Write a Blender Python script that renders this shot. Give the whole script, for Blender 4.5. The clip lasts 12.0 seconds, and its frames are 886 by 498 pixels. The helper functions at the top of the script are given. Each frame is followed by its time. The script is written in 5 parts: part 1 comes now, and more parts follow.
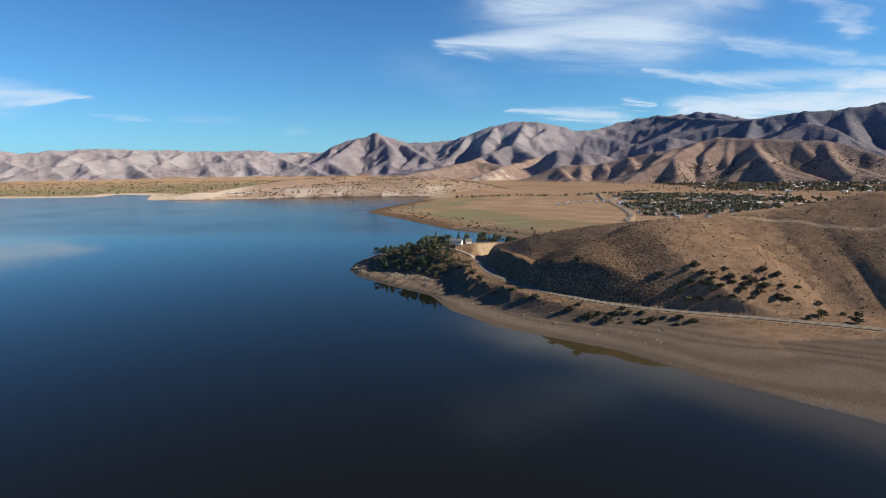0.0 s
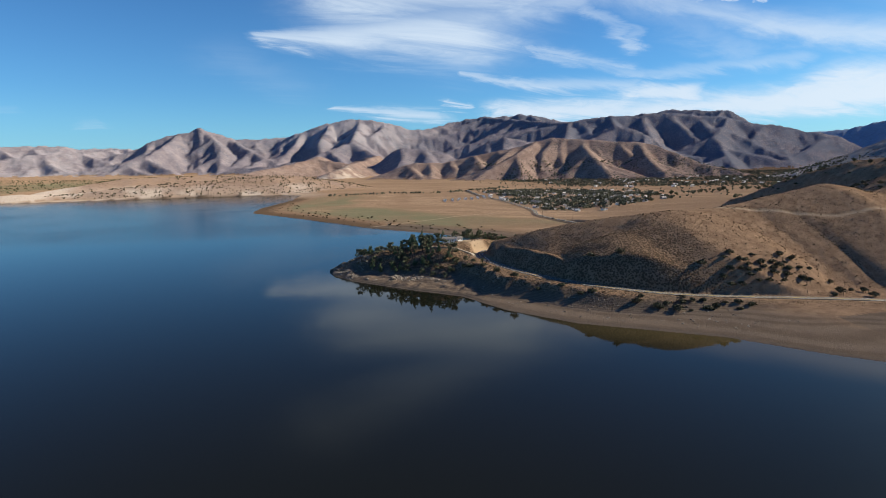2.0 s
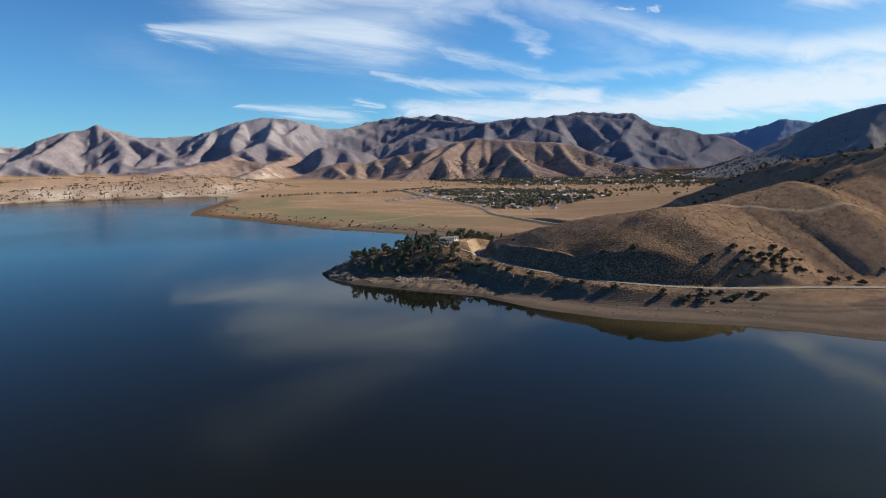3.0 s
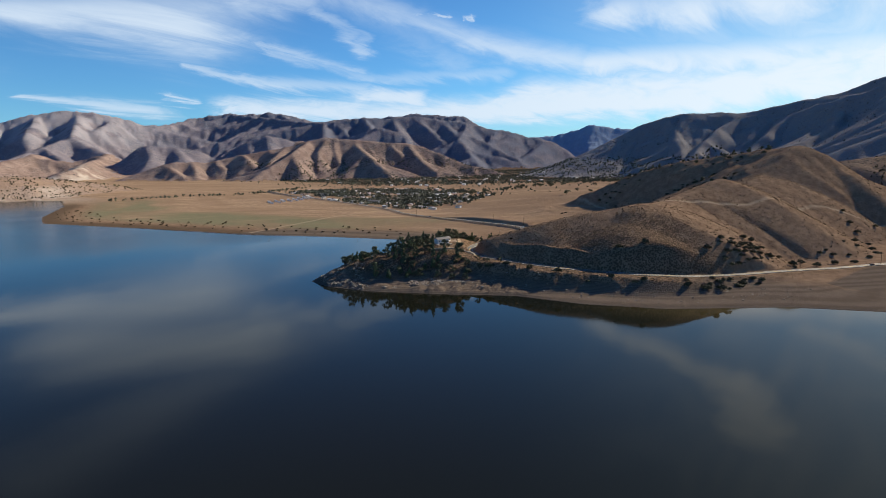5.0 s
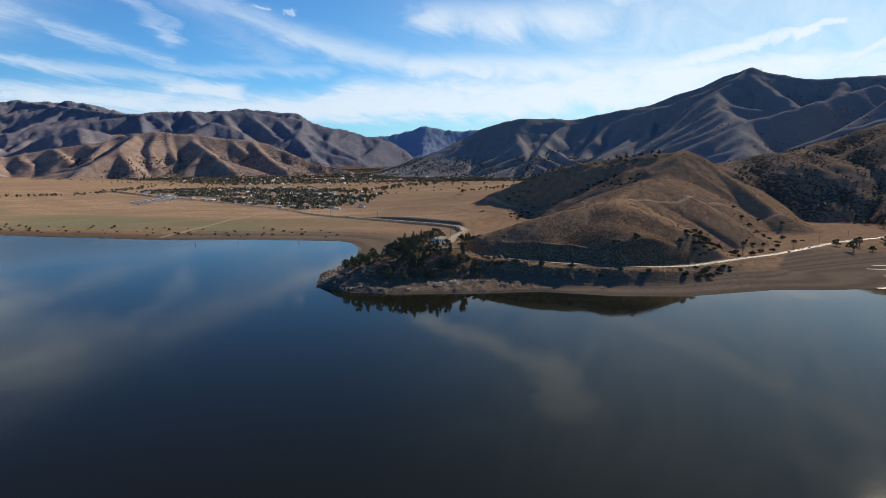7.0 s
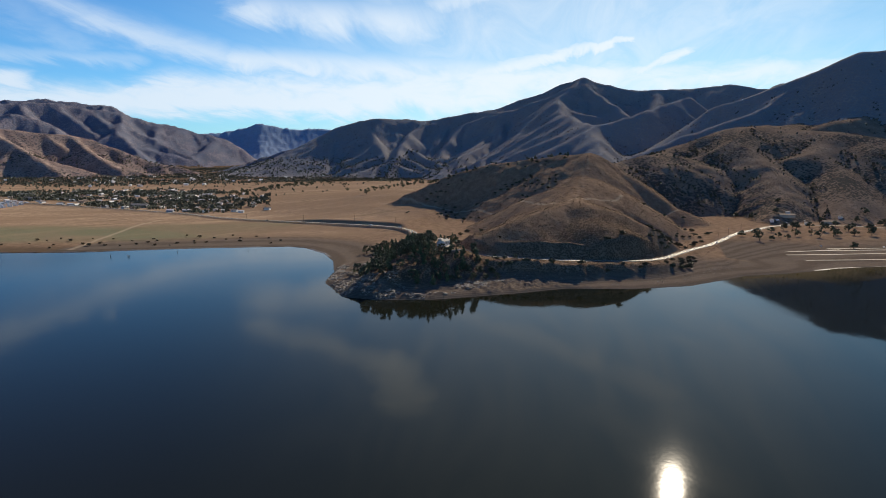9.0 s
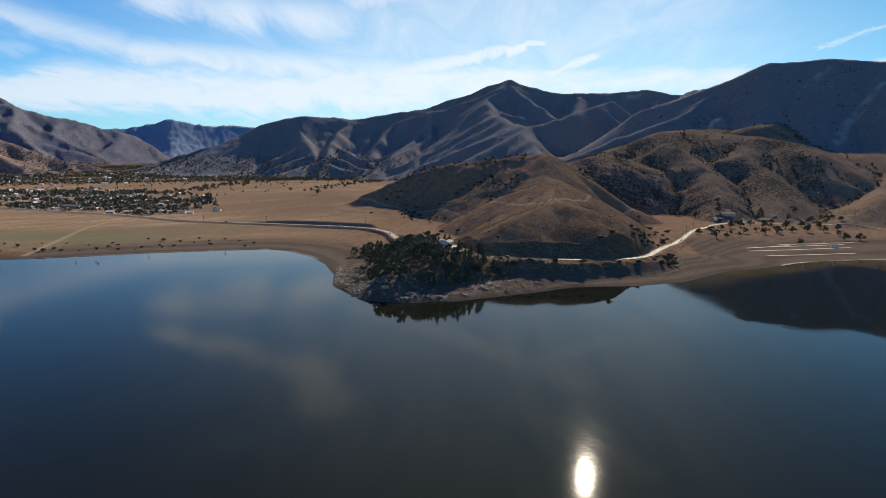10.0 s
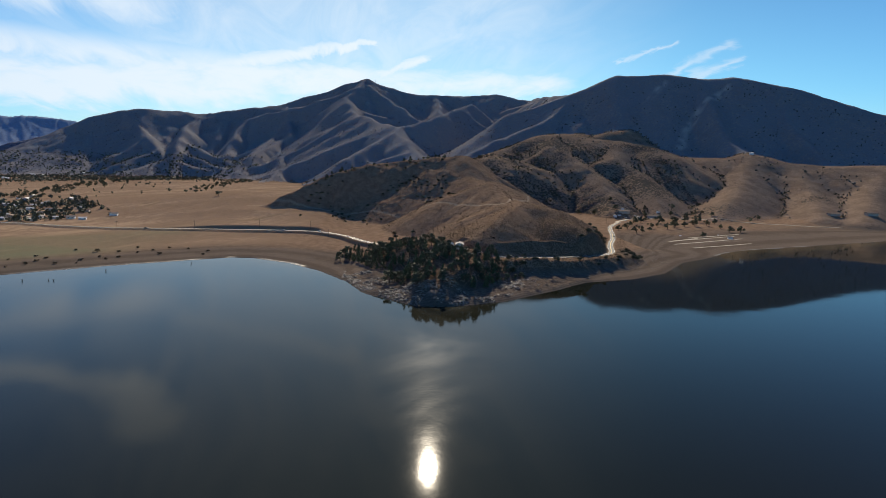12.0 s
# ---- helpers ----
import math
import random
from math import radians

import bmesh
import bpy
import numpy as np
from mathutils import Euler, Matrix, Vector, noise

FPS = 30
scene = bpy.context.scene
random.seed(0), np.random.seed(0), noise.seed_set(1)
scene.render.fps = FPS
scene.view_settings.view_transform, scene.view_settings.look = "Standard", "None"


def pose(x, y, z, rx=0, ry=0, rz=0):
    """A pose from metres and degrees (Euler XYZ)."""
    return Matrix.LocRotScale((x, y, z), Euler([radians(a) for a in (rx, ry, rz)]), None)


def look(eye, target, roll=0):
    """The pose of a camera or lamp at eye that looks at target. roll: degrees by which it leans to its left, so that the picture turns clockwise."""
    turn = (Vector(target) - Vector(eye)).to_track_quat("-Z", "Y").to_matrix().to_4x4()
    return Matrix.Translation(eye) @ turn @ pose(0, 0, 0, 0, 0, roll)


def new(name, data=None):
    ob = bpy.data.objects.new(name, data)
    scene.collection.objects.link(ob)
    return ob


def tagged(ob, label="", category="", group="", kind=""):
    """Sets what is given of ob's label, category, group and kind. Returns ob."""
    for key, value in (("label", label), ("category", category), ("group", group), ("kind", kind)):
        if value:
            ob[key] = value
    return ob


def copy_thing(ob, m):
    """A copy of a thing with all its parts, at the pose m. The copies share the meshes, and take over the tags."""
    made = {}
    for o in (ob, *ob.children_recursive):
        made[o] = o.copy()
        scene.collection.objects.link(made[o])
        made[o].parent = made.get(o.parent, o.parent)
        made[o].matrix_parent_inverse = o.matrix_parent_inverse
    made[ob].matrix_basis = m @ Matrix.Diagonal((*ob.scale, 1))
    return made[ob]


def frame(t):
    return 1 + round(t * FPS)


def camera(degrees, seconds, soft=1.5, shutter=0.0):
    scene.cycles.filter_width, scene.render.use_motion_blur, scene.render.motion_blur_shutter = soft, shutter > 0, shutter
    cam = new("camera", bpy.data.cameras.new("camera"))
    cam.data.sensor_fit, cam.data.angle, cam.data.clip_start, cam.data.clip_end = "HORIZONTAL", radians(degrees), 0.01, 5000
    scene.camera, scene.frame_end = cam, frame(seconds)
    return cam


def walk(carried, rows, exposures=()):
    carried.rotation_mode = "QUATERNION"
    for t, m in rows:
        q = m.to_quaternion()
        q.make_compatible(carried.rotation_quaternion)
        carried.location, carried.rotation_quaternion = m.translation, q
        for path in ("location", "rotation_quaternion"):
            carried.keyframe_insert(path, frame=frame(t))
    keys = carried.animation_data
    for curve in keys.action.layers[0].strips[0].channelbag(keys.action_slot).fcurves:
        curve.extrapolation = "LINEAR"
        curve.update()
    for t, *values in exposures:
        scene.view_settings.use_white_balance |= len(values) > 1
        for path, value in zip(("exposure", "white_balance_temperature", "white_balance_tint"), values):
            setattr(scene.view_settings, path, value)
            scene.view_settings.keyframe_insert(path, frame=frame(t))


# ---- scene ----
cam = camera(73.6, 12.0, soft=0.5)
PATH = [
    (0, (-3.242, -6.813, 47.9), (-3.364, -4.835, 47.633), -0.8),
    (0.5, (-21.329, -3.261, 47.785), (-21.32, -1.28, 47.51), -0.6),
    (1, (-39.727, 0.644, 47.663), (-39.575, 2.62, 47.387), -0.8),
    (1.5, (-58.137, 5.234, 47.558), (-57.836, 7.191, 47.282), -0.9),
    (2, (-76.199, 10.804, 47.492), (-75.753, 12.734, 47.212), -0.8),
    (2.5, (-93.637, 17.532, 47.448), (-93.051, 19.423, 47.166), -0.8),
    (3, (-110.239, 25.482, 47.439), (-109.52, 27.327, 47.155), -0.8),
    (3.2, (-116.497, 29.144, 47.443), (-115.725, 30.967, 47.155), -0.9),
    (5, (-169.405, 66.543, 47.601), (-168.194, 68.109, 47.312), -0.6),
    (5.5, (-183.114, 78.251, 47.64), (-181.793, 79.724, 47.349), -0.5),
    (6, (-195.77, 91.075, 47.654), (-194.347, 92.45, 47.361), -0.3),
    (6.5, (-207.354, 104.946, 47.662), (-205.835, 106.215, 47.369), -0.1),
    (7, (-217.774, 119.766, 47.681), (-216.167, 120.92, 47.388), 0.2),
    (7.2, (-221.416, 125.998, 47.689), (-219.776, 127.104, 47.396), 0.3),
    (8.8, (-246.244, 178.091, 47.928), (-244.401, 178.812, 47.637), 0.6),
    (9, (-248.807, 184.817, 47.941), (-246.944, 185.483, 47.65), 0.5),
    (9.5, (-253.861, 202.126, 47.997), (-251.956, 202.661, 47.705), 0.8),
    (10, (-257.618, 219.796, 48.058), (-255.68, 220.199, 47.768), 0.9),
    (10.5, (-260.238, 237.758, 48.113), (-258.278, 238.027, 47.824), 1.0),
    (11, (-261.958, 255.984, 48.171), (-259.983, 256.118, 47.884), 1.1),
    (11.5, (-263.081, 274.428, 48.225), (-261.101, 274.426, 47.939), 1.2),
    (12, (-263.947, 292.971, 48.262), (-261.972, 292.833, 47.979), 1.4),
]
walk(cam, [(t, look(eye, target, roll)) for t, eye, target, roll in PATH])

# ---- world, sun ----
scene.view_settings.exposure = 0.80
SUN_AZ, SUN_EL = 93.0, 28.5


class Nodes:
    """Short hand for chains of nodes."""

    def __init__(self, tree):
        self.tree = tree

    def put(self, kind, **settings):
        n = self.tree.nodes.new(kind)
        for key, value in settings.items():
            setattr(n, key, value)
        return n

    def feed(self, socket, value):
        if isinstance(value, bpy.types.NodeSocket):
            self.tree.links.new(value, socket)
        elif value is not None:
            socket.default_value = value

    def math(self, op, a, b=None, c=None, clamp=False):
        n = self.put("ShaderNodeMath", operation=op, use_clamp=clamp)
        for s, v in zip(n.inputs, (a, b, c)):
            self.feed(s, v)
        return n.outputs[0]

    def ramp(self, value, low, high):
        n = self.put("ShaderNodeMapRange", interpolation_type="SMOOTHSTEP")
        for s, v in zip(n.inputs, (value, low, high, 0.0, 1.0)):
            self.feed(s, v)
        return n.outputs[0]

    def mix(self, factor, a, b, blend="MIX"):
        n = self.put("ShaderNodeMix", data_type="RGBA", blend_type=blend)
        self.feed(n.inputs[0], factor)
        self.feed(n.inputs[6], a)
        self.feed(n.inputs[7], b)
        return n.outputs[2]

    def noise(self, where, scale, detail=4.0, rough=0.55, warp=0.0):
        n = self.put("ShaderNodeTexNoise")
        self.feed(n.inputs["Vector"], where)
        self.feed(n.inputs["Scale"], scale)
        self.feed(n.inputs["Detail"], detail)
        self.feed(n.inputs["Roughness"], rough)
        self.feed(n.inputs["Distortion"], warp)
        return n.outputs[0]

    def attribute(self, name):
        return self.put("ShaderNodeAttribute", attribute_name=name).outputs["Fac"]


# cloud strokes: azimuth and height of both ends, half widths there (degrees), weight
LENS = [(-41.5, 5.9, -33.9, 6.1, 1.4, 0.25, 0.85), (-32.8, 4.7, -30.1, 4.5, 0.2, 0.2, 0.45), (-27.7, 4.7, -21.7, 4.8, 0.25, 0.25, 0.22),
        (-18.0, 3.7, -16.5, 3.8, 0.35, 0.35, 0.3), (-2.6, 11.3, 14.7, 11.8, 0.5, 2.6, 1.02), (6.0, 15.0, 18.4, 15.6, 2.4, 2.8, 0.98),
        (16.3, 13.1, 25.1, 14.3, 1.8, 1.2, 0.66), (21.0, 10.6, 29.2, 8.5, 0.4, 0.5, 0.6), (24.8, 14.5, 30.7, 10.9, 0.7, 0.4, 0.55),
        (14.9, 8.4, 21.5, 7.1, 0.3, 0.45, 0.8), (21.5, 7.1, 30.3, 6.6, 0.45, 0.6, 0.8), (3.3, 5.4, 12.9, 4.5, 0.25, 0.6, 0.85),
        (13.7, 5.8, 15.6, 5.4, 0.3, 0.25, 0.9), (-5.7, 9.7, -1.2, 7.3, 1.5, 1.5, 0.22)]
BAND = [(19.3, 4.9, 34.8, 4.6, 0.7, 0.9, 1.2), (31.0, 6.1, 35.2, 6.0, 0.55, 0.6, 1.1), (36.2, 4.8, 47.2, 4.9, 0.8, 1.0, 1.2),
        (30.7, 4.9, 44.0, 4.8, 0.7, 0.8, 1.1), (46.9, 6.3, 49.7, 6.2, 0.7, 0.6, 1.2), (44.0, 5.1, 63.5, 5.3, 0.9, 1.3, 1.25),
        (46.9, 5.8, 75.0, 6.4, 1.2, 1.7, 1.2), (69.6, 7.0, 85.4, 7.6, 1.6, 1.4, 1.1), (85.4, 7.1, 103.8, 7.5, 1.5, 0.9, 0.95)]
SWEEP = [(28.5, 14.9, 40.3, 11.1, 1.3, 1.0, 0.62), (40.3, 11.1, 52.2, 8.6, 1.0, 1.2, 0.72), (52.2, 8.6, 73.4, 7.8, 1.2, 2.0, 1.0),
         (21.8, 9.9, 30.8, 7.7, 0.35, 0.5, 0.55), (30.8, 7.7, 43.0, 8.2, 0.5, 0.6, 0.5), (26.4, 13.4, 30.4, 10.2, 0.5, 0.4, 0.6),
         (31.6, 13.2, 39.3, 8.9, 1.2, 1.0, 0.40), (54.0, 12.9, 67.9, 12.3, 1.4, 2.2, 0.85), (35.5, 13.3, 36.1, 13.3, 0.15, 0.15, 0.6),
         (37.1, 13.4, 38.0, 13.3, 0.17, 0.15, 0.7), (40.0, 13.0, 40.4, 12.9, 0.2, 0.2, 0.8)]
STREAK = [(73.9, 8.2, 86.4, 10.9, 0.9, 0.4, 1.1), (85.4, 7.1, 92.2, 9.6, 0.9, 0.45, 1.1), (82.6, 12.6, 92.4, 14.2, 0.5, 0.4, 0.6),
          (70.7, 11.4, 82.1, 14.6, 0.5, 0.4, 0.5), (92.3, 7.5, 97.7, 9.8, 0.6, 0.3, 0.5), (110.2, 9.4, 114.3, 10.9, 0.2, 0.2, 0.7),
          (113.7, 8.1, 118.5, 10.4, 0.3, 0.3, 0.75), (116.0, 8.2, 119.6, 9.2, 0.3, 0.2, 0.7), (59.9, 7.1, 75.0, 8.0, 2.6, 2.0, 0.75)]
HIGH = [(2.0, 24.0, 26.0, 15.5, 2.6, 2.2, 0.42), (53.0, 15.6, 65.5, 19.3, 0.9, 1.3, 0.85), (65.5, 19.6, 66.8, 22.6, 1.7, 2.0, 1.0),
        (70.0, 14.0, 92.0, 20.5, 1.2, 2.0, 0.75), (86.0, 23.0, 97.0, 27.0, 2.4, 2.4, 0.7)]


def build_world():
    w = bpy.data.worlds.new("world")
    scene.world = w
    w.use_nodes = True
    nt = w.node_tree
    nt.nodes.clear()
    k = Nodes(nt)
    out = k.put("ShaderNodeOutputWorld")
    bg = k.put("ShaderNodeBackground")
    sky = k.put("ShaderNodeTexSky", sky_type="NISHITA", sun_disc=False, sun_elevation=radians(SUN_EL), sun_rotation=radians(SUN_AZ),
                altitude=800, air_density=1.0, dust_density=0.15, ozone_density=4.0)
    bg.inputs["Strength"].default_value = 0.0572
    way = k.put("ShaderNodeTexCoord").outputs["Generated"]
    axes = k.put("ShaderNodeSeparateXYZ")
    k.feed(axes.inputs[0], way)
    x, y, z = axes.outputs
    az = k.math("MULTIPLY", k.math("ARCTAN2", x, y), 180 / math.pi)
    el = k.math("MULTIPLY", k.math("ARCSINE", z), 180 / math.pi)
    # cirrus lies in a high flat sheet, so its fibres run together towards one point of the horizon
    drop = k.math("DIVIDE", 1.0, k.math("ADD", k.math("MAXIMUM", z, 0.0), 0.15))
    px, py = k.math("MULTIPLY", x, drop), k.math("MULTIPLY", y, drop)
    sv, cv = math.sin(radians(80)), math.cos(radians(80))
    along = k.math("ADD", k.math("MULTIPLY", px, sv), k.math("MULTIPLY", py, cv))
    across = k.math("SUBTRACT", k.math("MULTIPLY", px, cv), k.math("MULTIPLY", py, sv))
    sheet = k.put("ShaderNodeCombineXYZ")
    k.feed(sheet.inputs[0], k.math("MULTIPLY", along, 0.75))
    k.feed(sheet.inputs[1], k.math("MULTIPLY", across, 2.3))
    k.feed(sheet.inputs[2], 2.3)
    fibre = k.noise(sheet.outputs[0], 1.6, 9.0, 0.62, 1.1)
    spot = k.put("ShaderNodeCombineXYZ")
    k.feed(spot.inputs[0], k.math("MULTIPLY", az, 0.16))
    k.feed(spot.inputs[1], k.math("MULTIPLY", el, 0.42))
    k.feed(spot.inputs[2], 5.2)
    puffs = k.noise(spot.outputs[0], 1.7, 8.0, 0.6, 0.5)
    # the outlines wander a little
    waz = k.math("ADD", az, k.math("MULTIPLY", k.math("SUBTRACT", puffs, 0.5), 5.0))
    wel = k.math("ADD", el, k.math("MULTIPLY", k.math("SUBTRACT", fibre, 0.5), 2.2))

    def stroke(a0, e0, a1, e1, w0, w1, weight, fall):
        lx, ly = a1 - a0, e1 - e0
        dx, dy = k.math("SUBTRACT", waz, a0), k.math("SUBTRACT", wel, e0)
        t = k.math("MULTIPLY", k.math("ADD", k.math("MULTIPLY", dx, lx), k.math("MULTIPLY", dy, ly)), 1 / (lx * lx + ly * ly), clamp=True)
        ex, ey = k.math("SUBTRACT", dx, k.math("MULTIPLY", t, lx)), k.math("SUBTRACT", dy, k.math("MULTIPLY", t, ly))
        ex = k.math("MULTIPLY", ex, 0.5)
        r2 = k.math("ADD", k.math("MULTIPLY", ex, ex), k.math("MULTIPLY", ey, ey))
        wide = k.math("ADD", w0 * 1.15, k.math("MULTIPLY", t, (w1 - w0) * 1.15))
        return k.math("MULTIPLY", k.math("EXPONENT", k.math("MULTIPLY", k.math("DIVIDE", r2, k.math("MULTIPLY", wide, wide)), -fall)), weight)

    def gather(strokes, fall):
        cover = 0.0
        for s in strokes:
            cover = k.math("MAXIMUM", cover, stroke(*s, fall))
        return cover

    torn = k.ramp(fibre, 0.22, 0.78)
    lumpy = k.ramp(puffs, 0.25, 0.7)
    thin = k.math("MULTIPLY", gather(LENS + SWEEP + STREAK, 0.9), k.math("ADD", 0.58, k.math("MULTIPLY", torn, 0.50)))
    thin = k.math("MAXIMUM", thin, k.math("MULTIPLY", gather(HIGH, 0.9), k.math("ADD", 0.72, k.math("MULTIPLY", torn, 0.34))))
    low = k.math("MULTIPLY", gather(BAND, 0.7), k.math("ADD", 0.55, k.math("ADD", k.math("MULTIPLY", lumpy, 0.40), k.math("MULTIPLY", torn, 0.2))))
    dense = k.math("MULTIPLY", k.ramp(k.math("MAXIMUM", thin, low), 0.0, 1.12), 0.93)
    # a thin veil all round the sun
    veil = k.math("MULTIPLY", k.math("MULTIPLY", k.ramp(az, 42.0, 78.0), k.ramp(az, 118.0, 92.0)), k.ramp(el, 55.0, 22.0))
    veil = k.math("MULTIPLY", veil, k.math("ADD", 0.25, k.math("MULTIPLY", torn, 0.36)))
    dense = k.math("MAXIMUM", dense, veil)
    dense = k.math("MULTIPLY", dense, k.ramp(el, 0.0, 3.0))
    side = k.math("MULTIPLY", k.ramp(az, 22.0, 88.0), k.ramp(az, 168.0, 108.0))
    tint = k.mix(1.0, sky.outputs[0], k.mix(side, (0.55, 1.00, 1.29, 1), (0.67, 1.02, 1.02, 1)), "MULTIPLY")
    tint = k.mix(k.math("MULTIPLY", k.ramp(el, 7.0, -1.0), 0.5), tint, k.mix(side, (2.5, 5.7, 8.2, 1), (5.0, 7.0, 7.9, 1)))
    # dry air: the blue deepens towards the zenith
    glow = k.math("MULTIPLY", k.ramp(az, 25.0, 85.0), k.ramp(az, 128.0, 98.0))
    deep = k.math("MULTIPLY", k.ramp(el, 7.0, 34.0), k.math("SUBTRACT", 1.0, k.math("MULTIPLY", glow, 0.85)))
    tint = k.mix(1.0, tint, k.mix(deep, (1.0, 1.0, 1.0, 1), (0.60, 0.64, 0.82, 1)), "MULTIPLY")
    k.feed(bg.inputs["Color"], k.mix(dense, tint, k.mix(glow, (7.0, 8.2, 9.5, 1), (8.8, 9.6, 10.3, 1))))
    nt.links.new(bg.outputs[0], out.inputs["Surface"])


build_world()
sun_data = bpy.data.lights.new("sun", "SUN")
sun_data.energy, sun_data.angle, sun_data.color = 5.0, radians(0.53), (1.0, 0.87, 0.68)
sun = new("sun", sun_data)
_a, _e = radians(SUN_AZ), radians(SUN_EL)
sun.matrix_world = look((2000 * math.sin(_a) * math.cos(_e), 2000 * math.cos(_a) * math.cos(_e), 2000 * math.sin(_e)), (0, 0, 0))


# ---- noise on arrays ----
GRAD = np.arange(65536) / 65536.0 * 2 * np.pi
GRAD_X, GRAD_Y = np.cos(GRAD), np.sin(GRAD)


def _hash(ix, iy, seed):
    h = (ix * 374761393 + iy * 668265263 + seed * 1442695041) & 0xFFFFFFFF
    h = ((h ^ (h >> 13)) * 1274126177) & 0xFFFFFFFF
    return (h ^ (h >> 16)) & 0xFFFF


def perlin(x, y, seed=0):
    ix, iy = np.floor(x).astype(np.int64), np.floor(y).astype(np.int64)
    fx, fy = x - ix, y - iy
    u, v = fx * fx * fx * (fx * (fx * 6 - 15) + 10), fy * fy * fy * (fy * (fy * 6 - 15) + 10)

    def corner(ox, oy):
        a = _hash(ix + ox, iy + oy, seed)
        return GRAD_X[a] * (fx - ox) + GRAD_Y[a] * (fy - oy)

    a, b, c, d = corner(0, 0), corner(1, 0), corner(0, 1), corner(1, 1)
    top, low = a + u * (b - a), c + u * (d - c)
    return 1.4 * (top + v * (low - top))


def fbm(x, y, size, octaves=5, seed=0, gain=0.5):
    total, amp, norm, f = 0, 1.0, 0, 1.0 / size
    for k in range(octaves):
        total = total + amp * perlin(x * f + 17.3 * k, y * f - 9.1 * k, seed + k)
        norm += amp
        amp *= gain
        f *= 2.03
    return total / norm


def ridged(x, y, size, octaves=4, seed=0, gain=0.5):
    total, amp, norm, f = 0, 1.0, 0, 1.0 / size
    for k in range(octaves):
        total = total + amp * (1 - 2 * np.abs(perlin(x * f + 5.7 * k, y * f + 3.3 * k, seed + k)))
        norm += amp
        amp *= gain
        f *= 2.1
    return total / norm


def smooth(a, b, v):
    t = np.clip((v - a) / (b - a), 0, 1)
    return t * t * (3 - 2 * t)


def line_field(x, y, pts, closed=False):
    """Distance to a polyline, arc length and height at the nearest point."""
    best = np.full(x.shape, 1e9)
    arc, hgt = np.zeros(x.shape), np.zeros(x.shape)
    run = 0.0
    ring = list(pts) + ([pts[0]] if closed else [])
    for p, q in zip(ring[:-1], ring[1:]):
        dx, dy = q[0] - p[0], q[1] - p[1]
        ln = math.hypot(dx, dy)
        t = np.clip(((x - p[0]) * dx + (y - p[1]) * dy) / (ln * ln), 0, 1)
        d = np.hypot(x - p[0] - t * dx, y - p[1] - t * dy)
        m = d < best
        best = np.where(m, d, best)
        arc = np.where(m, run + t * ln, arc)
        if len(p) > 2:
            hgt = np.where(m, p[2] + t * (q[2] - p[2]), hgt)
        run += ln
    return best, arc, hgt


def inside(x, y, ring):
    odd = np.zeros(x.shape, bool)
    n = len(ring)
    for i in range(n):
        (x1, y1), (x2, y2) = ring[i], ring[(i + 1) % n]
        if y1 != y2:
            odd ^= ((y1 > y) != (y2 > y)) & (x < (x2 - x1) * (y - y1) / (y2 - y1) + x1)
    return odd


# ---- the plan ----
LAKE = [(-4000, -2500), (500, -2500), (330, -700), (220, -300), (144, -61), (106, 32), (86, 80), (72, 102), (60, 114),
        (48, 127), (34, 146), (18, 158), (2, 170), (-13, 191), (-22, 216), (-38, 232), (-58, 256), (-66, 274), (-66, 288),
        (-46, 307), (-25, 315), (0, 330), (18, 346), (32, 366), (33, 378), (24, 393), (6, 422), (-28, 466), (-75, 562),
        (-132, 667), (-128, 740), (-95, 900), (-85, 1040), (-104, 1066), (-198, 1070), (-384, 1034), (-500, 1010),
        (-590, 1017), (-620, 1060), (-720, 1250), (-830, 1313), (-795, 1180), (-994, 1167), (-1500, 1300), (-4000, 1600)]
ROAD = [(225, 110, 3.2), (187, 131, 2.9), (140, 146, 2.8), (112, 155.5, 2.8), (88, 165.5, 3.0), (66, 173.5, 3.2), (48, 179, 3.8),
        (34, 185, 4.6), (21, 193.5, 5.6), (11, 205, 6.4), (3, 220, 7.0), (-1, 236, 7.4), (-3, 252, 7.8), (0, 265, 8.0),
        (12, 279, 7.6), (35, 296, 6.4), (65, 314, 4.8), (95, 328, 4.2), (114, 346, 4.0), (119, 369, 4.0), (119, 415, 4.0),
        (118, 465, 4.0), (122, 500, 4.0), (134, 535, 4.0), (144, 590, 4.0), (160, 720, 4.2), (170, 838, 4.4), (196, 997, 5.0)]


def curve_through(pts, steps):
    """A smooth line through the points."""
    out = []
    n = len(pts)
    for i in range(n - 1):
        p0, p1, p2, p3 = (np.array(pts[min(max(i + k, 0), n - 1)], float) for k in (-1, 0, 1, 2))
        for s in range(steps):
            t = s / steps
            out.append(tuple(0.5 * (2 * p1 + (p2 - p0) * t + (2 * p0 - 5 * p1 + 4 * p2 - p3) * t ** 2 + (3 * p1 - p0 - 3 * p2 + p3) * t ** 3)))
    return out + [tuple(pts[-1])]


ROAD = curve_through(ROAD, 4)
TRACK = curve_through([(235, 420), (222, 370), (205, 328), (170, 292), (140, 268), (112, 250), (94, 240), (84, 232), (92, 228), (112, 222), (134, 208), (165, 204),
                       (205, 200), (235, 170), (262, 150)], 4)

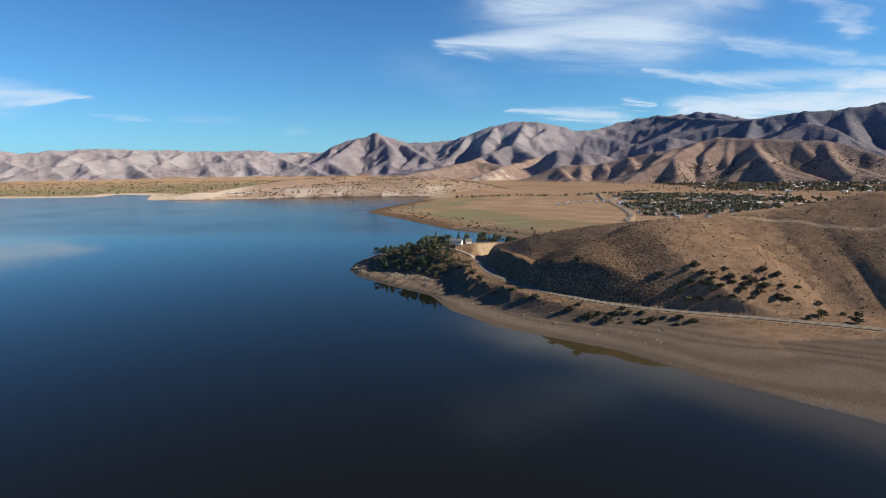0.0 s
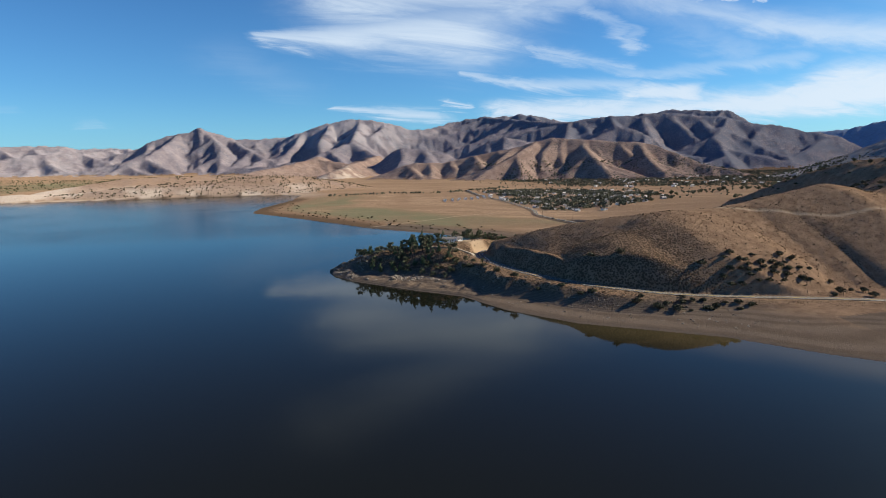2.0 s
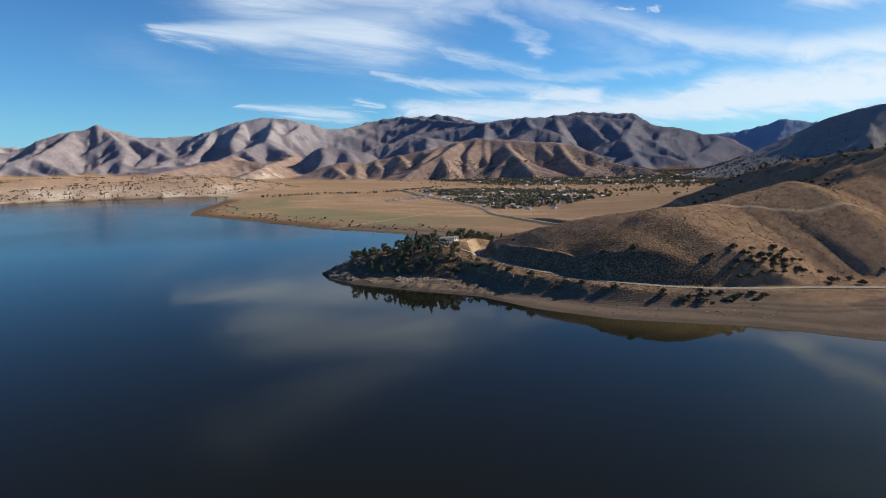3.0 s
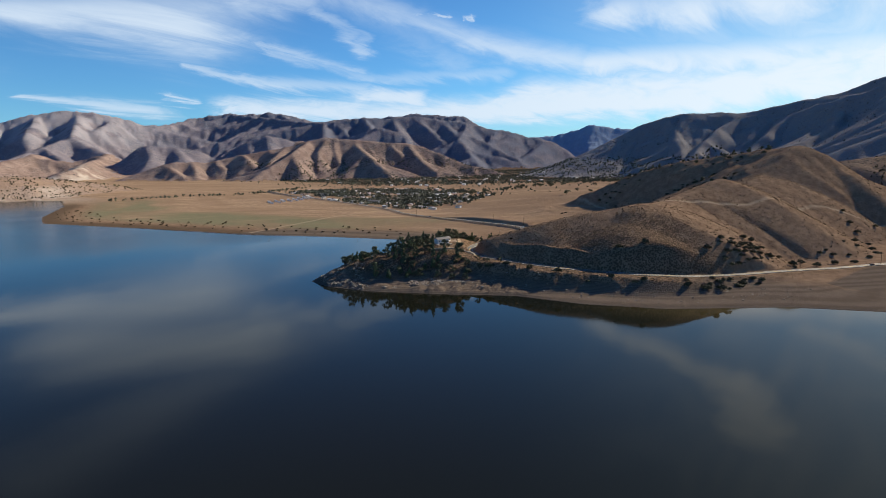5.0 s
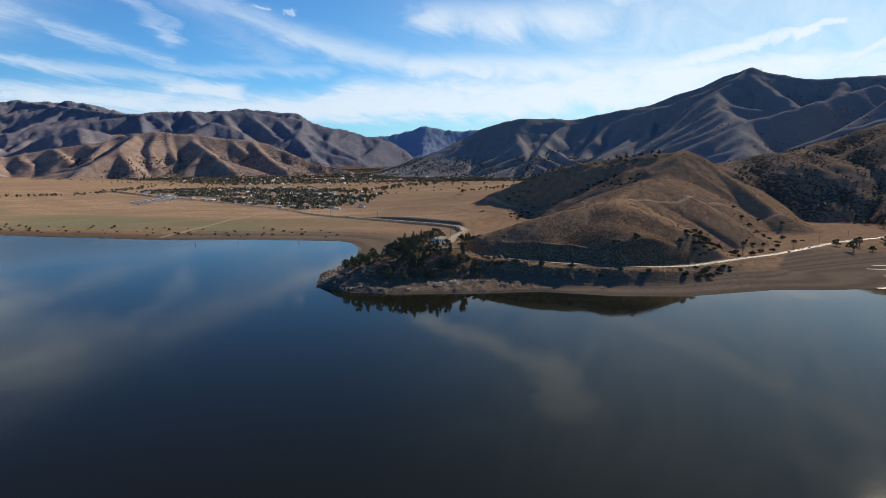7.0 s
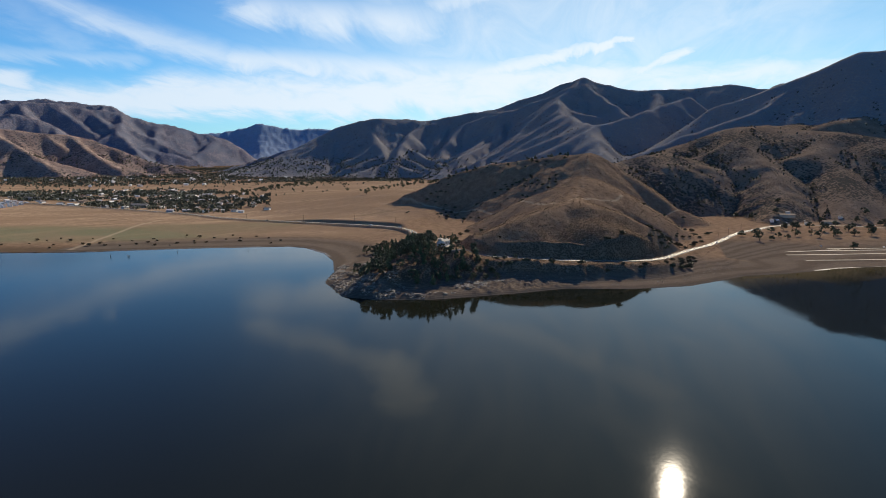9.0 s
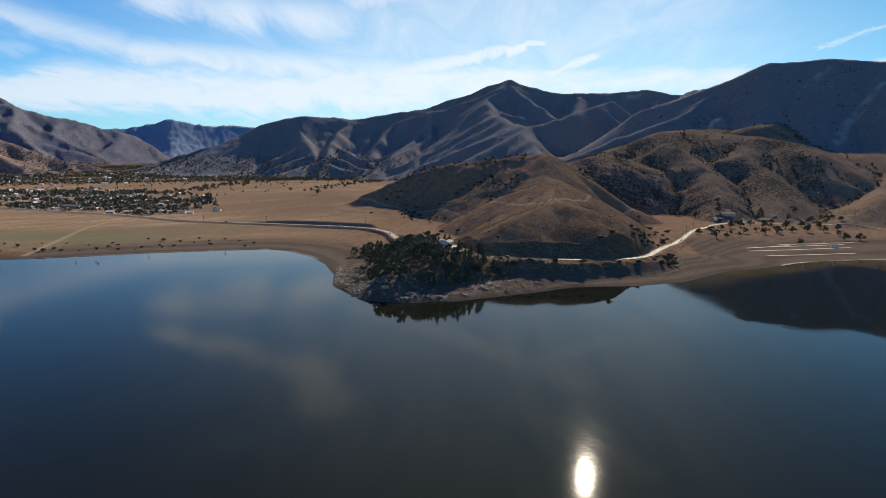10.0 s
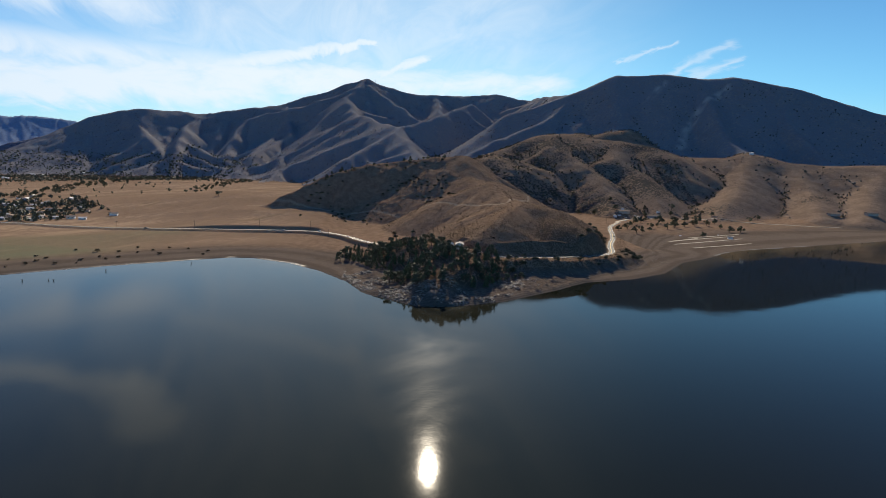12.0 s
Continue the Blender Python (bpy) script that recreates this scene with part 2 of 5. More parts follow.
# ridge: group, crest points (x, y, z), foot slope, spur spacing
RIDGES = [
    ("hill", [(4, 262, 14), (17, 253, 18), (28, 245, 21.5), (42, 239, 24.5), (74, 224, 28.3), (106, 231, 29), (121, 232, 32), (150, 230, 37.5), (182, 234, 33), (215, 238, 39)], 0.50, 0),
    ("hill", [(205, 238, 36), (240, 238, 49), (268, 240, 57.5), (272, 262, 55.5), (271, 290, 51), (268, 324, 48.5), (250, 365, 33), (225, 405, 12)], 0.70, 0),
    ("knoll", [(30, 247, 19), (74, 224, 27), (84, 208, 19), (88, 194, 9)], 0.44, 0),
    ("knoll", [(74, 224, 28.3), (56, 216, 26.5), (42, 212, 21)], 0.47, 0),
    ("knoll", [(70, 222, 28), (66, 206, 20.5), (66, 190, 10)], 0.42, 0),
    ("hill", [(152, 232, 36), (172, 205, 20), (180, 182, 9)], 0.44, 0),
    ("hill", [(268, 238, 54), (262, 205, 38), (240, 170, 14)], 0.42, 0),
    ("peninsula", [(-62, 281, 3), (-48, 280, 7.5), (-30, 274, 11), (-16, 269, 13), (-4, 274, 13), (8, 284, 12), (24, 294, 8)], 0.55, 0),
    ("slope", [(300, 262, 42), (340, 232, 47), (366, 221, 49), (390, 195, 56), (386, 165, 48), (372, 138, 36), (350, 108, 14)], 0.55, 60),
    ("slope", [(390, 195, 56), (435, 169, 57), (414, 150, 47), (393, 137, 38), (375, 108, 14)], 0.55, 60),
    ("slope", [(435, 169, 57), (480, 178, 60), (524, 154, 74), (550, 108, 91), (572, 80, 95), (585, 52, 94), (557, 30, 91), (531, -8, 85), (510, -32, 77), (530, -70, 68)], 0.42, 110),
    ("slope", [(572, 80, 95), (640, 40, 99), (690, 10, 104)], 0.42, 0),
    ("slope", [(550, 100, 90), (472, 103, 72), (383, 83, 41), (310, 86, 19), (270, 98, 9)], 0.52, 60),
    ("slope", [(540, 10, 86), (451, 35, 62), (415, 22, 46), (370, 28, 34), (336, 32, 25), (285, 43, 9)], 0.48, 0),
    ("slope", [(650, -60, 112), (600, -75, 84), (546, -91, 67), (501, -131, 65), (501, -166, 73), (466, -199, 61), (449, -239, 59), (422, -289, 61), (380, -360, 60)], 0.38, 120),
    ("slope", [(501, -166, 72), (374, -81, 33), (262, 4, 9)], 0.42, 0),
    ("slope", [(466, -199, 60), (353, -151, 29), (249, -90, 10)], 0.42, 0),
    ("slope", [(422, -289, 61), (322, -191, 27), (231, -113, 10)], 0.42, 0),
    ("mountain", [(752, -225, 205), (655, -185, 150), (560, -165, 98), (470, -180, 58)], 0.55, 0),
    ("mountain", [(700, -325, 190), (600, -280, 125), (500, -270, 72), (420, -300, 40)], 0.55, 0),
    ("mountain", [(1361, 1105, 152), (1414, 1002, 182), (1475, 861, 176), (1533, 681, 208), (1565, 550, 247), (1585, 408, 304), (1594, 300, 262),
      (1594, 109, 260), (1587, 20, 270), (1572, -96, 250), (1500, -400, 240)], 0.36, 200),
    ("mountain", [(869, 96, 150), (857, 35, 168), (836, -43, 196), (821, -89, 222), (789, -170, 220), (761, -229, 210), (740, -267, 213),
      (696, -340, 193), (650, -405, 163), (618, -445, 144), (560, -640, 120)], 0.46, 0),
    ("mountain", [(1572, -96, 250), (1300, -60, 232), (1050, -60, 208), (836, -43, 196)], 0.45, 300),
    ("mountain", [(1585, 408, 304), (1400, 450, 225), (1250, 420, 175), (1050, 340, 138), (919, 304, 116), (700, 270, 62)], 0.42, 260),
    ("mountain", [(1565, 550, 247), (1394, 610, 140), (1150, 640, 66), (1000, 640, 25)], 0.38, 120),
    ("mountain", [(1475, 861, 176), (1300, 880, 90), (1130, 850, 25)], 0.36, 120),
    ("mountain", [(1227, 127, 205), (1015, 239, 150), (919, 308, 119), (731, 389, 59)], 0.55, 90),
    ("mountain", [(1554, 502, 225), (1343, 590, 118), (1093, 636, 60)], 0.5, 90),
    ("mountain", [(848, -37, 188), (759, 56, 130), (645, 151, 94), (553, 227, 58)], 0.55, 80),
    ("foothill", [(144, 1887, 26), (265, 1874, 62), (366, 1857, 60), (430, 1843, 76), (524, 1819, 94), (598, 1796, 110), (682, 1765, 133),
      (762, 1732, 118), (851, 1690, 76), (966, 1627, 33)], 0.42, 62),
    ("foothill", [(682, 1765, 133), (760, 2000, 130), (850, 2300, 150)], 0.62, 80),
    ("foothill", [(682, 1765, 133), (950, 1623, 108), (971, 1586, 88), (990, 1550, 73), (1035, 1494, 43), (1070, 1443, 33), (1116, 1381, 12)], 0.42, 70),
    ("range", [(225, 2436, 71), (296, 2427, 129), (390, 2413, 125), (494, 2392, 108), (551, 2378, 66)], 0.42, 80),
    ("range", [(528, 2333, 77), (615, 2310, 133), (710, 2280, 166), (793, 2252, 145), (834, 2236, 105), (875, 2220, 71)], 0.42, 80),
    ("range", [(842, 2447, 87), (914, 2381, 156), (1022, 2296, 150), (1100, 2218, 190), (1136, 2158, 201), (1187, 2088, 170), (1250, 2008, 104), (1305, 1928, 61)], 0.40, 90),
    ("foothill", [(5, 2042, 40), (60, 2130, 52), (100, 2300, 66), (200, 2700, 85), (300, 3200, 110)], 0.45, 80),
    ("foothill", [(-300, 2300, 30), (-150, 2500, 60), (0, 2700, 100)], 0.3, 110),
    ("range", [(-4000, 2700, 190), (-3500, 3250, 200), (-3079, 3678, 200), (-2988, 3753, 189), (-2838, 3867, 209), (-2676, 3980, 217),
      (-2250, 4235, 210), (-1901, 4402, 201), (-1674, 4493, 213), (-1517, 4548, 190), (-1271, 4623, 197)], 0.20, 170),
    ("range", [(-1950, 3560, 30), (-1800, 3700, 90), (-1600, 3850, 140), (-1450, 4000, 150), (-1271, 4300, 180)], 0.28, 200),
    ("range", [(-2600, 3000, 20), (-2450, 3150, 80), (-2300, 3350, 120), (-2200, 3600, 150), (-2300, 4000, 190)], 0.28, 200),
    ("range", [(-1250, 4080, 130), (-1127, 4092, 162), (-974, 4131, 238), (-820, 4164, 284), (-745, 4184, 300), (-723, 4182, 334), (-698, 4186, 300), (-626, 4197, 276), (-509, 4213, 236),
      (-350, 4229, 244), (-190, 4239, 250), (-108, 4142, 270), (86, 4142, 337), (202, 4138, 363), (392, 4124, 362), (523, 4110, 340),
      (653, 4091, 294), (798, 4165, 303)], 0.30, 170),
    ("range", [(798, 4165, 303), (1017, 4376, 366), (1237, 4319, 398), (1378, 4276, 402), (1514, 4230, 419), (1678, 4167, 386), (1804, 4114, 350),
      (1951, 4047, 372), (2222, 3904, 386), (2433, 3776, 413), (2700, 3500, 380)], 0.32, 180),
    ("range", [(1237, 4319, 398), (1437, 3276, 286), (1641, 3172, 313), (1936, 2991, 322), (2154, 2830, 284), (2369, 2643, 226), (2539, 2473, 166),
      (2609, 2395, 88)], 0.34, 150),
    ("range", [(1437, 3276, 286), (1250, 2900, 190), (1050, 2500, 130), (850, 2300, 120)], 0.5, 110),
    ("peak", [(2600, 3700, 220), (3100, 3600, 230), (3447, 3295, 256), (3560, 3170, 290), (3631, 3074, 335), (3763, 2898, 296), (3906, 2686, 302),
      (4100, 2300, 260)], 0.33, 0),
    ("range", [(2350, 1500, 120), (2600, 1700, 170), (2900, 1850, 190), (3300, 1900, 200)], 0.34, 180),
    ("range", [(1361, 1105, 149), (1600, 1250, 130), (1900, 1400, 120), (2350, 1500, 120)], 0.36, 150),
    ("shore_hill", [(-580, 1036, 4), (-550, 1048, 17), (-505, 1056, 22), (-462, 1062, 15), (-440, 1070, 10)], 0.55, 0),
    ("shore_hill", [(-430, 1078, 12), (-400, 1084, 20), (-360, 1088, 12)], 0.60, 0),
    ("shore_hill", [(-335, 1092, 12), (-290, 1102, 22), (-240, 1108, 13)], 0.60, 0),
    ("shore_hill", [(-215, 1112, 10), (-170, 1122, 20), (-120, 1128, 12)], 0.55, 0),
    ("shore_hill", [(-430, 1085, 18), (-350, 1100, 26), (-250, 1128, 31), (-140, 1165, 37), (-60, 1215, 33), (20, 1250, 20)], 0.38, 60),
    ("shore_hill", [(-500, 1130, 18), (-400, 1230, 36), (-250, 1310, 38), (-100, 1340, 36), (0, 1350, 20)], 0.28, 60),
]


def shore_distance(x, y):
    d, _, _ = line_field(x, y, LAKE, True)
    return np.where(inside(x, y, LAKE), -d, d)


def flats(x, y, ds):
    """Lake bed, beaches and valley floor."""
    rd, _, rz = line_field(x, y, ROAD)
    land = np.clip(ds, 0, None)
    flat = 0.2 + np.minimum(land * 0.028, 2.6) + np.maximum(land - 400, 0) * 0.005
    lift = smooth(345, 270, y) * smooth(260, 200, x)
    u = land / (land + rd + 1e-3)
    bank = rz * (0.5 * u + 0.5 * smooth(0.45, 0.97, u))
    brow = rz - 0.92 * np.maximum(rd + 5.0 * fbm(x, y, 15, 3, 44) - 8.0, 0)
    steep = np.maximum(np.minimum(0.2 + 0.05 * land, rz), np.minimum(brow, rz))
    bank = bank + (steep - bank) * smooth(85, 45, x)
    h = flat * (1 - lift) + np.maximum(bank, flat * 0.4) * lift
    # the golden rise at the foot of the hill, north-east of the road
    h = h + 13 * np.exp(-(((x - 330) / 120) ** 2 + ((y - 420) / 130) ** 2)) * smooth(20, 90, rd)
    h = h + 9 * np.exp(-(((x - 620) / 260) ** 2 + ((y - 620) / 200) ** 2))
    # shaded cut bank beside the valley road
    road_y = np.array([p[1] for p in ROAD if p[1] > 335])
    road_x = np.array([p[0] for p in ROAD if p[1] > 335])
    east = x - np.interp(y, road_y, road_x)
    h = h + 3.4 * smooth(2.2, 6.0, east) * smooth(335, 350, y) * smooth(470, 400, y) * smooth(150, 60, east)
    return np.where(ds > 0, h, np.maximum(-7, 0.16 * ds))


def spurs_of(rng, pts, slope, gap, bulge=1.0):
    """Side ridges that run down from a crest, to both sides in turn."""
    made, side, carry = [], 1, gap * 0.4
    for p, q in zip(pts[:-1], pts[1:]):
        dx, dy = q[0] - p[0], q[1] - p[1]
        ln = math.hypot(dx, dy)
        s = carry
        while s < ln:
            t = s / ln
            x, y, z = p[0] + t * dx, p[1] + t * dy, p[2] + t * (q[2] - p[2])
            side = -side
            turn = math.atan2(dy, dx) + side * radians(90 + rng.uniform(-28, 28))
            reach = z / slope * (rng.uniform(0.75, 1.15) if bulge == 1 else rng.uniform(0.5, 1.35))
            bend = turn + radians(rng.uniform(-25, 25))
            a = (x + 0.45 * reach * math.cos(turn), y + 0.45 * reach * math.sin(turn), z * min(0.86, rng.uniform(0.52, 0.66) * (bulge if bulge == 1 else rng.uniform(0.85, 1.35))))
            b = (a[0] + 0.55 * reach * math.cos(bend), a[1] + 0.55 * reach * math.sin(bend), z * 0.06)
            made.append([(x, y, z * 0.985), a, b])
            if gap > 55:
                for f in (0.25, 0.45, 0.62, 0.78):
                    top = Vector((x, y, z)).lerp(Vector(a), f / 0.45) if f < 0.45 else Vector(a).lerp(Vector(b), (f - 0.45) / 0.55)
                    way = bend + rng.choice((-1, 1)) * radians(rng.uniform(40, 65))
                    out = 0.34 * reach * rng.uniform(0.7, 1.2)
                    made.append([(top.x, top.y, top.z * 0.98), (top.x + out * math.cos(way), top.y + out * math.sin(way), top.z * 0.35)])
            s += gap * rng.uniform(0.38, 0.68)
        carry = s - ln
    return made


def raise_line(x, y, h, pts, slope, power, seed, wob, dome=0):
    xs, ys = [p[0] for p in pts], [p[1] for p in pts]
    reach = max(p[2] for p in pts) / slope * 1.1 + 2 * wob
    rows = np.nonzero((y[:, 0] > min(ys) - reach) & (y[:, 0] < max(ys) + reach))[0]
    cols = np.nonzero((x[0] > min(xs) - reach) & (x[0] < max(xs) + reach))[0]
    if len(rows) < 2 or len(cols) < 2:
        return
    box = (slice(rows[0], rows[-1] + 1), slice(cols[0], cols[-1] + 1))
    px, py = x[box], y[box]
    if wob:
        px, py = px + wob * perlin(px / (wob * 5), py / (wob * 5), seed), py + wob * perlin(px / (wob * 5), py / (wob * 5), seed + 1)
    d, s, z = line_field(px, py, pts)
    t = np.clip(d * slope / np.maximum(z, 0.5), 0, 1)
    prof = (1 - t ** dome) if dome else (1 - t) ** power
    h[box] = np.maximum(h[box], z * prof)


def relax(h, step, limit):
    """Slumps whatever is steeper than the limit."""
    p = np.pad(h, 1, mode="edge")
    low = np.minimum(np.minimum(p[:-2, 1:-1], p[2:, 1:-1]), np.minimum(p[1:-1, :-2], p[1:-1, 2:]))
    return np.minimum(h, low + limit * step)


def erode(h, floor, step, rounds, strength, limit):
    """Rain runs down the steepest way and cuts gullies; returns heights and catchment areas."""
    ny, nx = h.shape
    n = ny * nx
    me_ = np.arange(n).reshape(ny, nx)
    shifts = [(-1, -1), (-1, 0), (-1, 1), (0, -1), (0, 1), (1, -1), (1, 0), (1, 1)]
    area = np.ones(n)
    for k in range(rounds):
        p = np.pad(h, 1, mode="constant", constant_values=1e6)
        ids = np.pad(me_, 1, mode="edge")
        best, rec, dist = np.zeros((ny, nx)), me_.copy(), np.full((ny, nx), step)
        for dy, dx in shifts:
            ln = step * math.hypot(dx, dy)
            nb = p[1 + dy:1 + dy + ny, 1 + dx:1 + dx + nx]
            sl = (h - nb) / ln
            m = sl > best
            best, dist = np.where(m, sl, best), np.where(m, ln, dist)
            rec = np.where(m, ids[1 + dy:1 + dy + ny, 1 + dx:1 + dx + nx], rec)
        rec = np.where(h <= floor + 0.05, me_, rec).ravel()
        dist = dist.ravel()
        depth = (rec != me_.ravel()).astype(np.int32)
        jump = rec.copy()
        for _ in range(14):
            depth = depth + depth[jump]
            jump = jump[jump]
        order = np.argsort(depth, kind="stable")
        cuts = np.searchsorted(depth[order], np.arange(depth.max() + 2))
        levels = [order[cuts[i]:cuts[i + 1]] for i in range(1, len(cuts) - 1)]
        area = np.full(n, step * step)
        for lv in reversed(levels):
            np.add.at(area, rec[lv], area[lv])
        f = strength * np.sqrt(area) / dist
        flat_h = h.ravel().copy()
        for lv in levels:
            flat_h[lv] = (flat_h[lv] + f[lv] * flat_h[rec[lv]]) / (1 + f[lv])
        h = np.maximum(flat_h.reshape(ny, nx), floor)
        for _ in range(3):
            h = relax(h, step, limit)
        q = np.pad(h, 1, mode="edge")
        h = h + 0.05 * (q[:-2, 1:-1] + q[2:, 1:-1] + q[1:-1, :-2] + q[1:-1, 2:] - 4 * h)
    return h, area.reshape(ny, nx)


GROUPS = ["flat", "knoll", "hill", "peninsula", "slope", "mountain", "foothill", "range", "shore_hill", "peak"]


def relief(x0, x1, y0, y1, step, rounds, strength, limit, rough):
    x, y = np.meshgrid(np.arange(x0, x1, step), np.arange(y0, y1, step))
    ds = shore_distance(x.ravel(), y.ravel()).reshape(x.shape)
    floor = flats(x.ravel(), y.ravel(), ds.ravel()).reshape(x.shape)
    h = floor.copy()
    group = np.zeros(x.shape, np.int8)
    rng = random.Random(11)
    for i, (kind, pts, slope, gap) in enumerate(RIDGES):
        before = h.copy()
        near = kind in ("hill", "knoll", "peninsula", "shore_hill")
        raise_line(x, y, h, pts, slope, 1.2 if near else {"range": 2.3, "foothill": 2.0, "peak": 2.0}.get(kind, 1.7), i, 0 if near else gap * 0.05, {"hill": 1.25, "knoll": 1.6, "peninsula": 2.6, "slope": 1.3}.get(kind, 0))
        for sp in (spurs_of(rng, pts, slope, gap, 1.12 if kind == "foothill" else 1.0) if gap else []):
            raise_line(x, y, h, sp, 0.7 if kind == "foothill" else max(slope * 2.0, 0.72), 1.0 if kind == "foothill" else 1.05, i + 50, gap * 0.06)
        group[h > before + 0.3] = GROUPS.index(kind)
    tall = np.clip(h - floor, 0, None)
    h = h + np.where(group == GROUPS.index("range"), np.minimum(tall * 0.035, 9) * ridged(x, y, 150, 4, 55), 0)
    h = h + rough * np.minimum(tall * 0.06, 9) * fbm(x, y, 90 if step > 2 else 32, 5, 77)
    h = np.maximum(h, floor)
    # nothing rises straight out of the water
    h = np.where(ds > 0, np.minimum(h, 0.72 * np.clip(ds, 0, None) + 0.1), h)
    h, area = erode(h, floor, step, rounds, strength, limit)
    return (x0, y0, step, h, np.log(area / step ** 2), group)


def sample(field, x, y):
    x0, y0, step, *layers = field
    ny, nx = layers[0].shape
    fx, fy = np.clip((x - x0) / step, 0, nx - 1.001), np.clip((y - y0) / step, 0, ny - 1.001)
    ix, iy = fx.astype(int), fy.astype(int)
    u, v = fx - ix, fy - iy
    out = []
    for a in layers[:2]:
        out.append((a[iy, ix] * (1 - u) + a[iy, ix + 1] * u) * (1 - v) + (a[iy + 1, ix] * (1 - u) + a[iy + 1, ix + 1] * u) * v)
    out.append(layers[2][np.round(fy).astype(int), np.round(fx).astype(int)])
    edge = np.minimum(np.minimum(x - x0, x0 + (nx - 1) * step - x), np.minimum(y - y0, y0 + (ny - 1) * step - y))
    return out + [edge]


FAR = relief(-4300, 4500, -1200, 5200, 10, 24, 0.016, 0.95, 1.0)
MID = relief(150, 1950, -750, 2150, 4.5, 22, 0.012, 0.9, 0.8)
NEAR = relief(-100, 520, 40, 470, 1.6, 16, 0.006, 0.95, 1.1)


def terrain(x, y):
    """Height, shore distance, road distance, gully depth and group at each place."""
    ds = shore_distance(x, y)
    rd, _, rz = line_field(x, y, ROAD)
    h, wet, grp, _ = sample(FAR, x, y)
    for field, blend in ((MID, 70), (NEAR, 25)):
        h2, wet2, grp2, edge = sample(field, x, y)
        k = smooth(0, blend, edge)
        h, wet = h * (1 - k) + h2 * k, wet * (1 - k) + wet2 * k
        grp = np.where(k > 0.5, grp2, grp)
    dist = np.hypot(x - CENTRE[0], y - CENTRE[1])
    tall = smooth(1, 14, h)
    h = h + tall * (0.3 + 0.0013 * dist) * fbm(x, y, 26, 4, 90) * smooth(100, 700, dist) + tall * 0.0032 * dist * (ridged(x + 40 * perlin(x / 170, y / 170, 92), y + 40 * perlin(x / 170, y / 170, 93), 115, 5, 91, 0.55) - 0.2) * smooth(1200, 2400, dist) + tall * 0.22 * fbm(x, y, 7, 3, 33) * smooth(900, 300, dist)
    h = h + 0.10 * fbm(x, y, 14, 4, 3) * smooth(1, 25, ds)
    # gullies and lumps on the hill's shaded back
    back = smooth(120, 170, x) * smooth(420, 390, y) * smooth(235, 265, y) * smooth(300, 280, x) + 0.4 * smooth(120, 100, x) * smooth(40, 60, x) * smooth(235, 250, y)
    h = h + tall * back * (2.6 * ridged(x, y, 42, 3, 48) - 1.0 + 1.0 * fbm(x, y, 16, 3, 49)) * smooth(2, 12, h)
    # rough boulder shore round the peninsula and benches left by falling water on the beach
    rocky = smooth(30, 14, np.abs(ds - 4)) * smooth(18, -10, x) * smooth(200, 225, y) * smooth(325, 300, y)
    h = h + rocky * (1.3 * np.abs(fbm(x, y, 4.5, 3, 8)) + 0.9 * ridged(x * 0.6 + y, x - 0.4 * y, 9, 3, 46)) * smooth(0, 3, ds)
    h = h + 0.10 * np.sin(h * 5.0 + 2 * fbm(x, y, 25, 2, 5)) * smooth(0.3, 0.8, h) * smooth(4.5, 3.0, h) * smooth(0, 4, ds)
    h = np.where(dist < 400, np.minimum(h, rz + 1.5 * np.maximum(rd - 2.0, 0)), h)
    shore_y = np.array([p[1] for p in ROAD if p[1] < 266])
    shore_x = np.array([p[0] for p in ROAD if p[1] < 266])
    behind = x - np.interp(y, shore_y, shore_x)
    # below the road the bank falls away to the lake
    lakeside = (behind < 0) & (y < 264) & (y > 135) & (x < 150)
    h = np.where(lakeside, np.minimum(h, rz + 0.1 - 0.05 * np.maximum(rd - 2, 0) + 1.5 * np.maximum(y - 228, 0)), h)
    height = 6.0 * smooth(70, 25, x) * smooth(-8, 0, x) * smooth(160, 172, y) * smooth(274, 264, y) * (1 + 0.5 * fbm(x, y, 22, 2, 45))
    face = rz + np.minimum(0.85 * np.maximum(rd - 2.6, 0), height) - 0.25 * np.maximum(rd - 11, 0)
    h = np.where((behind > 0) & (rd < 22) & (height > 0.3), np.maximum(h, face), h)
    k = smooth(4.0, 2.3, rd)
    h = h * (1 - k) + (rz - 0.10) * k
    h = np.where(ds > 0, np.maximum(h, 0.04 * np.minimum(ds, 4)), np.maximum(-7, 0.16 * ds))
    return h, ds, rd, wet, grp


CENTRE = (10.0, 250.0)


